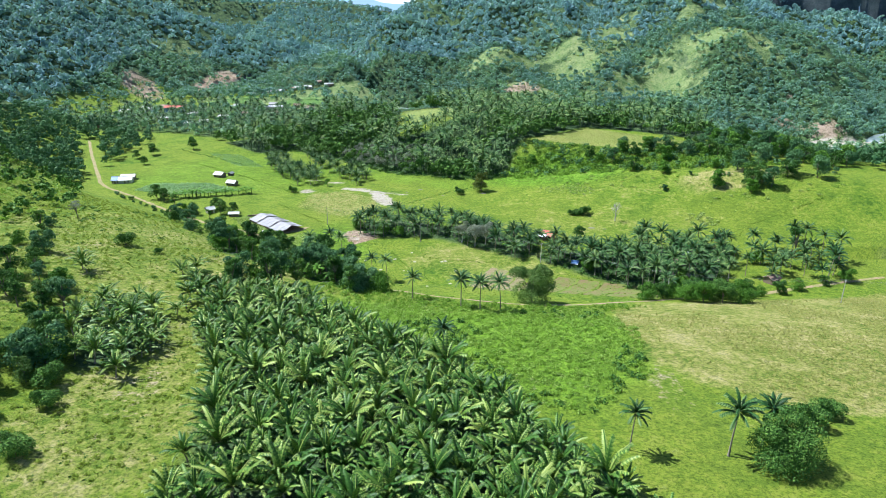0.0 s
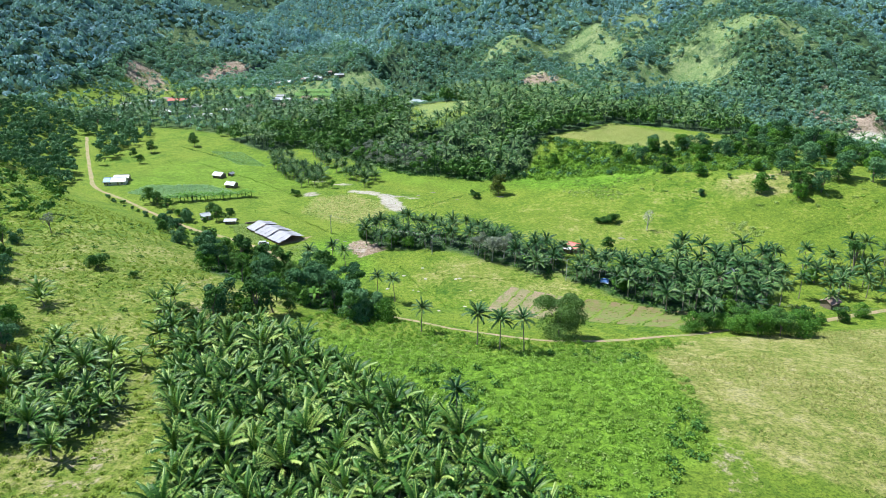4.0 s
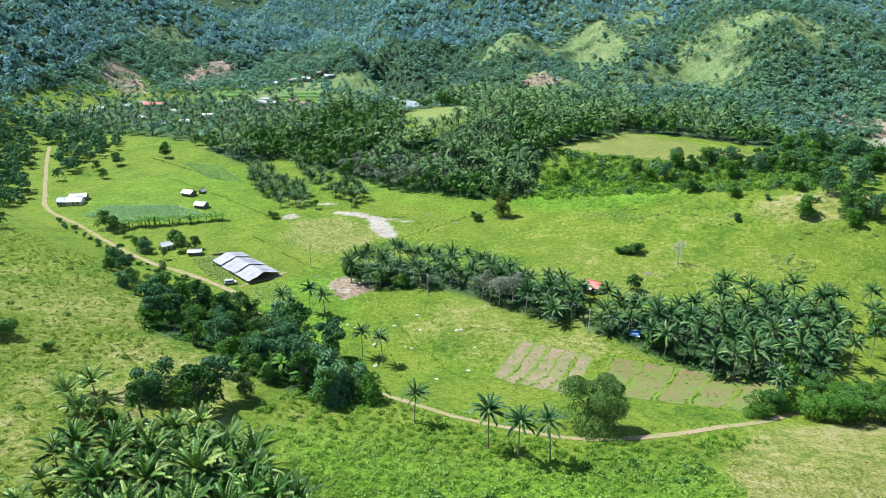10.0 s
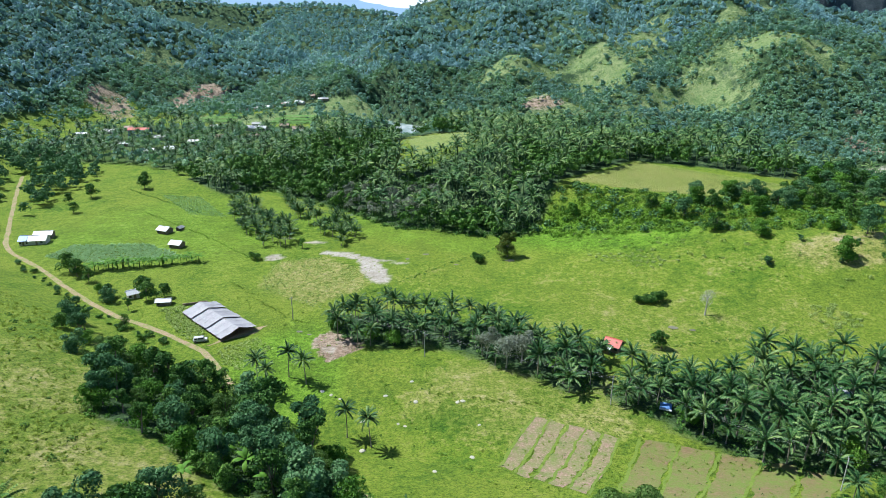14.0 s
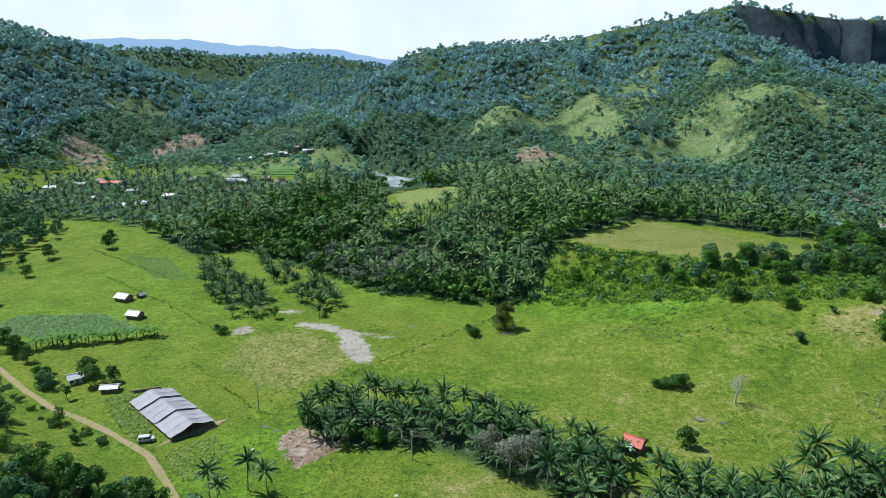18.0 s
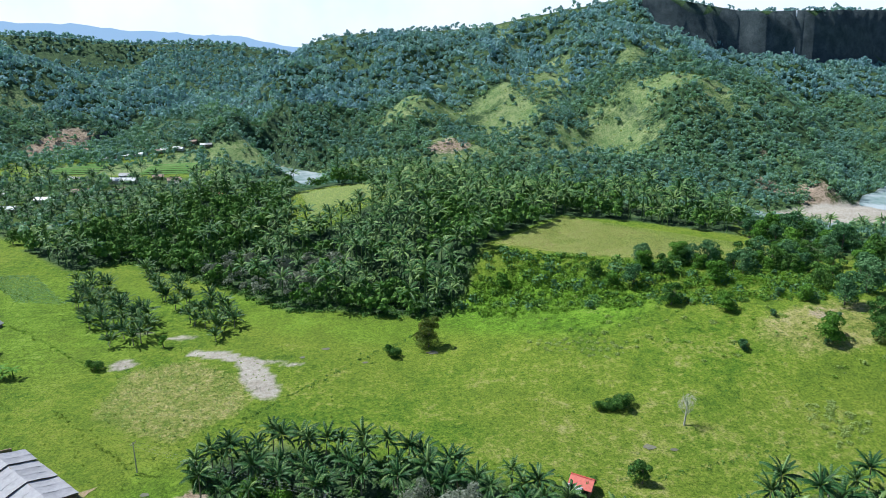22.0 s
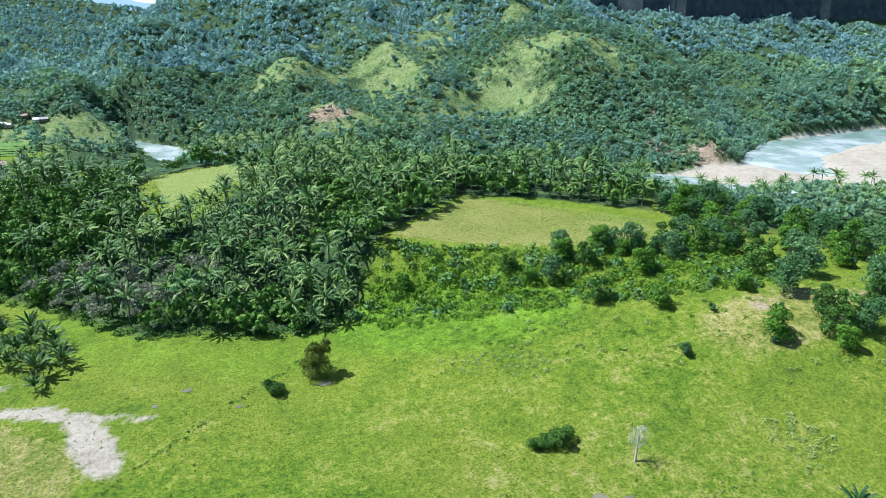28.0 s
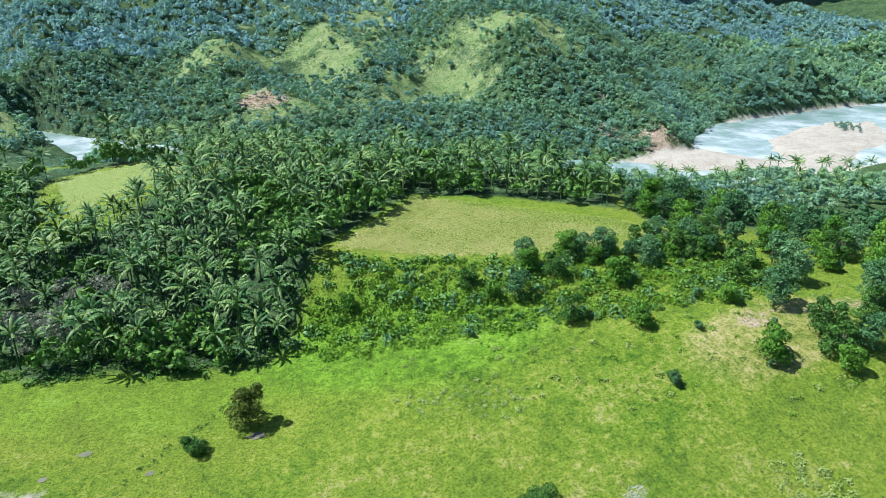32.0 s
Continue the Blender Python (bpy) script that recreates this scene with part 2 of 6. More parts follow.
def leafy(name, dark, mid, light, rough=0.5, thin=0.3, patch=0.9, leaf=0.4, gloss=0.2, haze_sheen=0.0, drift=None):
    """Foliage: varied leaf by leaf and plant by plant, with some light let through."""
    m, t, p = nodes_of(name)
    geo = t.nodes.new("ShaderNodeNewGeometry")
    info = t.nodes.new("ShaderNodeObjectInfo")
    n = maths(t, "MULTIPLY_ADD", noise_of(t, patch, 3.0), 1.7, -0.35)
    v = maths(t, "ADD", maths(t, "MULTIPLY", geo.outputs["Random Per Island"], leaf), maths(t, "MULTIPLY", info.outputs["Random"], 0.3))
    v = maths(t, "ADD", v, maths(t, "MULTIPLY", n, 0.7 - leaf))
    c = ramp(t, v, [(0.12, dark), (0.5, mid), (0.88, light)])
    if drift:
        c = mixc(t, ramp(t, noise_of(t, drift[0], 4.0), [(0.42, (0, 0, 0)), (0.62, (1, 1, 1))]), c, mixc(t, 1.0, c, drift[1], "MULTIPLY"))
    t.links.new(c, p.inputs["Base Color"])
    p.inputs["Roughness"].default_value = rough
    p.inputs["Specular IOR Level"].default_value = gloss
    # blue sheen stands in for air haze on distant woods
    p.inputs["Sheen Weight"].default_value, p.inputs["Sheen Roughness"].default_value = haze_sheen, 0.6
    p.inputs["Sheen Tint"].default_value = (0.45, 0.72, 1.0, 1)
    tr = t.nodes.new("ShaderNodeBsdfTranslucent")
    t.links.new(mixc(t, 0.5, c, (light[0] * 1.2, light[1] * 1.3, light[2] * 0.8)), tr.inputs[0])
    mx = t.nodes.new("ShaderNodeMixShader")
    mx.inputs[0].default_value = thin
    t.links.new(p.outputs[0], mx.inputs[1])
    t.links.new(tr.outputs[0], mx.inputs[2])
    t.links.new(mx.outputs[0], t.nodes["Material Output"].inputs[0])
    return m


def plain(name, a, b, scale=2.0, rough=0.8, metal=0.0, bump=0.3, dist=0.05, vary=0.15):
    m, t, p = nodes_of(name)
    n1, n2 = noise_of(t, scale, 5.0), noise_of(t, scale * 7.3, 3.0)
    info = t.nodes.new("ShaderNodeObjectInfo")
    f = maths(t, "ADD", maths(t, "MULTIPLY", n1, 0.7), maths(t, "MULTIPLY", n2, 0.3))
    f = maths(t, "ADD", f, maths(t, "MULTIPLY", maths(t, "SUBTRACT", info.outputs["Random"], 0.5), vary))
    t.links.new(ramp(t, f, [(0.3, a), (0.7, b)]), p.inputs["Base Color"])
    p.inputs["Roughness"].default_value, p.inputs["Metallic"].default_value = rough, metal
    bumped(t, p, n2, bump, dist)
    return m


def ground_material():
    m, t, p = nodes_of("grassland")
    big, mid, fine = noise_of(t, 0.016, 4.0), noise_of(t, 0.07, 6.0, 0.7), noise_of(t, 0.45, 7.0, 0.75)
    tiny = noise_of(t, 1.5, 7.0, 0.8)
    f = maths(t, "ADD", maths(t, "MULTIPLY", mid, 1.3), maths(t, "MULTIPLY", fine, 1.9))
    f = maths(t, "SUBTRACT", f, 1.1)
    grass = ramp(t, f, [(0.2, (0.065, 0.14, 0.012)), (0.4, (0.13, 0.215, 0.018)), (0.58, (0.19, 0.265, 0.024)), (0.8, (0.26, 0.305, 0.045))])
    grass = mixc(t, ramp(t, big, [(0.38, (0, 0, 0)), (0.62, (1, 1, 1))]), grass, mixc(t, 0.45, grass, (0.24, 0.28, 0.035)))

    def attr(nm):
        a = t.nodes.new("ShaderNodeAttribute")
        a.attribute_name = nm
        return a.outputs["Fac"]

    def weight(nm, soft=0.25, wobble=2.4):
        v = maths(t, "ADD", attr(nm), maths(t, "MULTIPLY", maths(t, "SUBTRACT", maths(t, "ADD", maths(t, "MULTIPLY", mid, 0.5), maths(t, "MULTIPLY", fine, 0.5)), 0.5), wobble))
        return ramp(t, v, [(0.5 - soft, (0, 0, 0)), (0.5 + soft, (1, 1, 1))])

    dry = ramp(t, f, [(0.2, (0.15, 0.2, 0.03)), (0.42, (0.25, 0.27, 0.06)), (0.6, (0.34, 0.32, 0.1)), (0.8, (0.44, 0.38, 0.17))])
    lush = ramp(t, f, [(0.25, (0.08, 0.17, 0.012)), (0.5, (0.14, 0.27, 0.018)), (0.7, (0.21, 0.35, 0.03))])
    soil = ramp(t, f, [(0.3, (0.25, 0.17, 0.12)), (0.5, (0.37, 0.26, 0.19)), (0.7, (0.48, 0.37, 0.29))])
    # dark litter floor, made darker still to deepen the shade under trees
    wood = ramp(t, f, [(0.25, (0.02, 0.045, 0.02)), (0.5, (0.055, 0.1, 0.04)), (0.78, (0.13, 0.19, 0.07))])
    gravel = ramp(t, f, [(0.1, (0.3, 0.26, 0.2)), (0.5, (0.43, 0.38, 0.32)), (0.9, (0.54, 0.49, 0.42))])
    bald = ramp(t, f, [(0.2, (0.1, 0.18, 0.06)), (0.5, (0.2, 0.27, 0.1)), (0.8, (0.34, 0.36, 0.17))])
    c = mixc(t, weight("lush"), grass, lush)
    c = mixc(t, weight("dry"), c, dry)
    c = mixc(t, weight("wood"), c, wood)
    c = mixc(t, weight("bald"), c, bald)
    c = mixc(t, weight("soil", 0.12), c, soil)
    sandy = weight("gravel", 0.22, 1.5)
    c = mixc(t, sandy, c, gravel)
    geo = t.nodes.new("ShaderNodeNewGeometry")
    sep = t.nodes.new("ShaderNodeSeparateXYZ")
    t.links.new(geo.outputs["True Normal"], sep.inputs[0])
    steep = ramp(t, sep.outputs[2], [(0.42, (1, 1, 1)), (0.6, (0, 0, 0))])
    # shade and blue haze of the cliffs are put into the rock colour
    rock = ramp(t, maths(t, "ADD", maths(t, "MULTIPLY", noise_of(t, 0.06, 6.0, 0.7), 0.7), maths(t, "MULTIPLY", fine, 0.3)), [(0.35, (0.035, 0.05, 0.06)), (0.5, (0.075, 0.095, 0.105)), (0.7, (0.15, 0.17, 0.18))])
    c = mixc(t, steep, c, rock)
    c = mixc(t, maths(t, "SUBTRACT", 0.7, maths(t, "MULTIPLY", sandy, 0.45)), c, ramp(t, tiny, [(0.42, (0.2, 0.29, 0.22)), (0.5, (0.8, 0.86, 0.8)), (0.56, (1, 1, 1))]), "MULTIPLY")
    t.links.new(c, p.inputs["Base Color"])
    p.inputs["Roughness"].default_value = 0.9
    p.inputs["Specular IOR Level"].default_value = 0.15
    bumped(t, p, maths(t, "ADD", fine, maths(t, "MULTIPLY", tiny, 0.5)), 0.9, 0.8)
    return m


M_GROUND = ground_material()
M_PALM = leafy("palm_frond", (0.02, 0.07, 0.01), (0.07, 0.17, 0.022), (0.33, 0.42, 0.09), 0.48, 0.05, 0.4, 0.72, 0.26)
M_PALM_TALL = leafy("old_palm_frond", (0.012, 0.05, 0.014), (0.05, 0.13, 0.032), (0.25, 0.34, 0.1), 0.5, 0.05, 0.16, 0.62, 0.2, 0.0, (0.04, (0.62, 0.75, 0.85)))
M_LEAF = leafy("broad_leaf", (0.018, 0.06, 0.012), (0.062, 0.15, 0.026), (0.19, 0.33, 0.06), 0.6, 0.06, 0.3, 0.5, 0.12)
M_LEAF_BRIGHT = leafy("bright_leaf", (0.035, 0.11, 0.012), (0.085, 0.2, 0.022), (0.19, 0.34, 0.045), 0.6, 0.12, 0.35, 0.45, 0.12)
M_LEAF_BLUE = leafy("bluish_leaf", (0.025, 0.08, 0.03), (0.075, 0.175, 0.065), (0.18, 0.31, 0.13), 0.6, 0.12, 0.3, 0.5, 0.12)
M_LEAF_GREY = leafy("grey_leaf", (0.1, 0.12, 0.08), (0.21, 0.235, 0.175), (0.34, 0.37, 0.29), 0.7, 0.2)
M_PALE_SCRUB = leafy("pale_scrub_leaf", (0.18, 0.27, 0.06), (0.32, 0.41, 0.12), (0.46, 0.53, 0.22), 0.7, 0.35, 0.3, 0.35)
M_LEAF_RUST = leafy("rusty_leaf", (0.03, 0.07, 0.012), (0.085, 0.14, 0.02), (0.25, 0.22, 0.035), 0.6, 0.15, 0.25, 0.4)
M_BAMBOO = leafy("bamboo_leaf", (0.03, 0.08, 0.014), (0.075, 0.155, 0.028), (0.16, 0.25, 0.055), 0.6, 0.2)
M_WEED = leafy("weed_leaf", (0.08, 0.18, 0.016), (0.18, 0.32, 0.03), (0.32, 0.45, 0.09), 0.5, 0.35, 0.15, 0.35)
M_HILL_WEED = leafy("hill_weed_leaf", (0.13, 0.2, 0.018), (0.24, 0.32, 0.035), (0.38, 0.44, 0.09), 0.6, 0.35, 0.12, 0.3)
M_MEADOW = leafy("meadow_blade", (0.11, 0.19, 0.022), (0.19, 0.28, 0.03), (0.28, 0.35, 0.07), 0.6, 0.35, 0.08, 0.15)
M_STRAW = leafy("dry_blade", (0.2, 0.23, 0.06), (0.3, 0.31, 0.09), (0.42, 0.39, 0.15), 0.8, 0.35, 0.1, 0.2)
M_MAIZE = leafy("maize_blade", (0.27, 0.34, 0.08), (0.42, 0.47, 0.15), (0.6, 0.58, 0.28), 0.6, 0.4, 0.06, 0.3)
M_GREENS = leafy("bluish_crop", (0.16, 0.29, 0.11), (0.25, 0.4, 0.18), (0.34, 0.48, 0.25), 0.6, 0.4, 0.2)
# next two: leaf colours paled and blued to imitate distance haze
M_FOREST = leafy("hazed_forest_leaf", (0.045, 0.11, 0.065), (0.12, 0.25, 0.15), (0.27, 0.42, 0.2), 0.6, 0.3, 0.06, 0.2, 0.3, 0.7, (0.018, (1.5, 1.3, 0.75)))
M_FOREST_FAR = leafy("hazed_upland_leaf", (0.06, 0.13, 0.13), (0.14, 0.27, 0.27), (0.26, 0.42, 0.38), 0.6, 0.3, 0.045, 0.18, 0.3, 1.0, (0.014, (1.4, 1.25, 0.85)))
M_BARK = plain("bark", (0.11, 0.09, 0.07), (0.24, 0.2, 0.16), 3.0, 0.9)
M_PALM_BARK = plain("palm_bark", (0.2, 0.17, 0.13), (0.34, 0.3, 0.24), 4.0, 0.9)
M_PALE_BARK = plain("pale_bark", (0.36, 0.34, 0.3), (0.55, 0.52, 0.47), 3.0, 0.9)
M_DIRT = plain("dirt", (0.27, 0.17, 0.1), (0.42, 0.29, 0.18), 0.6, 0.95, 0, 0.6, 0.15)
M_TARP = plain("tarpaulin", (0.24, 0.235, 0.25), (0.38, 0.37, 0.39), 0.8, 0.65, 0, 0.4, 0.12)
M_WHITE = plain("white_sheet", (0.42, 0.43, 0.44), (0.6, 0.61, 0.62), 2.0, 0.5)
M_RED = plain("red_roof_sheet", (0.42, 0.06, 0.04), (0.6, 0.12, 0.07), 2.0, 0.5)
M_ZINC = plain("zinc_sheet", (0.2, 0.2, 0.2), (0.42, 0.42, 0.42), 1.5, 0.5, 0.3)
M_RUST = plain("rusty_sheet", (0.2, 0.12, 0.09), (0.42, 0.3, 0.24), 1.5, 0.7, 0.1)
M_BLUE = plain("blue_paint", (0.06, 0.16, 0.42), (0.12, 0.26, 0.55), 2.0, 0.5)
M_WALL = plain("pale_wall", (0.5, 0.47, 0.42), (0.66, 0.63, 0.58), 2.0, 0.85)
M_TIMBER = plain("timber", (0.15, 0.11, 0.08), (0.32, 0.25, 0.18), 4.0, 0.85)
M_DARK = plain("dark_opening", (0.02, 0.02, 0.022), (0.05, 0.05, 0.05), 3.0, 0.6)
M_CONCRETE = plain("concrete", (0.36, 0.35, 0.33), (0.5, 0.49, 0.46), 3.0, 0.85)


def water_material():
    m, t, p = nodes_of("river_water")
    n = noise_of(t, 0.022, 6.0, 0.65)
    n2 = noise_of(t, 0.35, 4.0)
    c = ramp(t, n, [(0.38, (0.17, 0.26, 0.23)), (0.5, (0.28, 0.36, 0.36)), (0.6, (0.48, 0.53, 0.55))])
    t.links.new(c, p.inputs["Base Color"])
    p.inputs["Roughness"].default_value = 0.25
    bumped(t, p, n2, 0.5, 0.3)
    return m


M_WATER = water_material()


# ---- building helpers ----
def np_mesh(name, v, tri, mats=(), index=None):
    v, tri = np.asarray(v, np.float32), np.asarray(tri, np.int32)
    me = bpy.data.meshes.new(name)
    me.vertices.add(len(v))
    me.vertices.foreach_set("co", v.ravel())
    me.loops.add(tri.size)
    me.loops.foreach_set("vertex_index", tri.ravel())
    me.polygons.add(len(tri))
    me.polygons.foreach_set("loop_start", np.arange(0, tri.size, tri.shape[1], dtype=np.int32))
    if index is not None:
        me.polygons.foreach_set("material_index", np.asarray(index, np.int32))
    me.update(calc_edges=True)
    for m in mats:
        me.materials.append(m)
    return me


class Heap:
    """Gathers pieces of triangles into one mesh."""

    def __init__(self):
        self.v, self.t, self.n = [], [], 0

    def add(self, v, t):
        self.v.append(np.asarray(v, float).reshape(-1, 3))
        self.t.append(np.asarray(t, int).reshape(-1, 3) + self.n)
        self.n += len(self.v[-1])

    def arrays(self):
        return np.concatenate(self.v), np.concatenate(self.t)

    def mesh(self, name, mat):
        return np_mesh(name, *self.arrays(), (mat,))


def part(name, data, material, parent, label=""):
    if isinstance(data, bmesh.types.BMesh):
        me = bpy.data.meshes.new(name)
        data.to_mesh(me)
        data.free()
        me.materials.append(material)
        data = me
    elif isinstance(data, Heap):
        data = data.mesh(name, material)
    ob = new(name, data)
    ob.parent = parent
    return tagged(ob, label)


def thing(name, label, category, m=None, group="", kind=""):
    ob = new(name)
    ob.empty_display_size = 0.5
    if m is not None:
        ob.matrix_basis = m
    return tagged(ob, label, category, group, kind)


def tube(heap, path, radii, sides=6):
    path = np.asarray(path, float)
    k = np.arange(sides) * 2 * np.pi / sides
    rings = []
    for i, p in enumerate(path):
        d = path[min(i + 1, len(path) - 1)] - path[max(i - 1, 0)]
        d = d / (np.linalg.norm(d) or 1)
        u = np.cross(d, (0.31, 0.95, 0.05))
        u /= np.linalg.norm(u)
        w = np.cross(d, u)
        rings.append(p + radii[i] * (np.cos(k)[:, None] * u + np.sin(k)[:, None] * w))
    v = np.concatenate(rings)
    t = []
    for i in range(len(path) - 1):
        for j in range(sides):
            a, b = i * sides + j, i * sides + (j + 1) % sides
            t += [(a, b, b + sides), (a, b + sides, a + sides)]
    heap.add(v, t)


def box(bm, size, at=(0, 0, 0), bevel=0.0, turn=None):
    m = Matrix.Translation(at) @ (turn or Matrix()) @ Matrix.Diagonal((*size, 1))
    made = bmesh.ops.create_cube(bm, size=1.0, matrix=m)
    if bevel:
        edges = list({e for v in made["verts"] for e in v.link_edges})
        bmesh.ops.bevel(bm, geom=edges, offset=bevel, segments=1, affect="EDGES")
    return bm


def boxed(size, at=(0, 0, 0), bevel=0.0, turn=None):
    return box(bmesh.new(), size, at, bevel, turn)


def put(protos, places, seen):
    """Stand one of the prototypes at each place (x, y, z, turn, scale); the first stand is the prototype itself."""
    for i, (x, y, z, turn, s) in enumerate(places):
        ob = protos[i % len(protos)]
        m = Matrix.LocRotScale((x, y, z), Euler((0.05 * math.sin(i * 7.1), 0.05 * math.cos(i * 3.7), turn)), (s, s, s))
        if ob.name in seen:
            copy_thing(ob, m)
        else:
            seen.add(ob.name)
            ob.matrix_basis = m


def scatter(poly, gap, rng, jitter=0.42, holes=()):
    xs, ys = [p[0] for p in poly], [p[1] for p in poly]
    gx, gy = np.meshgrid(np.arange(min(xs), max(xs), gap), np.arange(min(ys), max(ys), gap))
    gx = gx + (np.arange(gx.shape[0]) % 2)[:, None] * gap / 2
    gx = gx + rng.uniform(-jitter, jitter, gx.shape) * gap
    gy = gy + rng.uniform(-jitter, jitter, gy.shape) * gap
    ok = inside(poly, gx, gy)
    for hole in holes:
        ok &= ~inside(hole, gx, gy)
    return gx[ok], gy[ok]


def stands(xs, ys, rng, low=0.8, high=1.2, sink=0.1):
    zs = height(xs, ys)
    return [(x, y, z - sink, a, s) for x, y, z, a, s in zip(xs, ys, zs, rng.uniform(0, 6.28, len(xs)), rng.uniform(low, high, len(xs)))]


# ---- ground ----
PALE = [(50, 207), (64, 219), (90, 228), (115, 240), (180, 262), (200, 120), (84, 132), (67, 137), (56, 146), (47, 160)]
CROP = [(-49, 208), (-29, 212), (5, 200), (46, 206), (52, 180), (46, 150), (30, 128), (9, 134), (2, 147), (-25, 176)]
FOREST = [(-190, 548), (-150, 508), (-128, 521), (-75, 481), (-38, 447), (-17, 444), (3, 437), (24, 432), (40, 452), (49, 470), (96, 516), (130, 500), (168, 470),
          (185, 500), (130, 575), (60, 625), (20, 640), (-60, 650), (-110, 640), (-150, 600)]
CLEARING = [(-52, 592), (-22, 610), (4, 616), (26, 598), (6, 560), (-20, 534), (-48, 528)]
GREENS = [(-188, 507), (-164, 504), (-133, 463), (-156, 468)]
FIELD = [(50, 466), (75, 450), (94, 443), (124, 435), (157, 447), (128, 478), (97, 512)]

PLANT = [(-70, 196), (-57, 206), (-45, 196), (-27, 179), (-3, 154), (10, 134), (27, 108), (36, 95), (-46, 95), (-48, 113), (-50, 130), (-54, 145), (-62, 156), (-68, 166), (-70, 180)]
ROW1 = [(-54, 343), (-50, 324), (-30, 318), (-16, 321), (10, 306), (26, 292), (38, 296), (41, 318), (12, 334), (-31, 348)]
ROW2 = [(36, 291), (52, 275), (65, 261), (84, 256), (103, 260), (125, 292), (130, 310), (102, 311), (72, 305), (46, 302)]
GAP = [(-92, 585), (-50, 600), (-26, 619), (-44, 700), (-44, 836), (-90, 850), (-96, 700)]
BELT = [(-94, 254), (-108, 288), (-112, 300), (-90, 292), (-68, 282), (-48, 268), (-30, 248), (-23, 229), (-38, 224), (-52, 231), (-74, 248)]
CLUMP = [(-90, 148), (-98, 172), (-93, 184), (-80, 175), (-68, 156), (-74, 143), (-84, 138)]


def soft_in(poly, x, y, edge=4.0):
    ring = [(*p, 0.0) for p in poly + poly[:1]]
    d, _ = along(ring, x, y)
    return sm(-edge, edge, np.where(inside(poly, x, y), d, -d))


def spot(x, y, cx, cy, rx, ry, turn=0.0):
    c, s = math.cos(turn), math.sin(turn)
    u, v = ((x - cx) * c + (y - cy) * s) / rx, (-(x - cx) * s + (y - cy) * c) / ry
    return sm(1.35, 0.65, np.hypot(u, v))


def ground_lines():
    gx = [0.0]
    while gx[-1] < 3600:
        s = gx[-1]
        gx.append(s + (3.0 if s < 240 else min(3.0 + (s - 240) * 0.035, 160)))
    gx = np.array(gx)
    gy = [-300.0]
    while gy[-1] < 4750:
        s = gy[-1]
        gy.append(s + (20.0 if s < 90 else 3.0 if s < 530 else 5.0 if s < 680 else 9.0 if s < 1300 else min(9 + (s - 1300) * 0.06, 90)))
    return np.concatenate([-gx[:0:-1], gx]), np.array(gy)


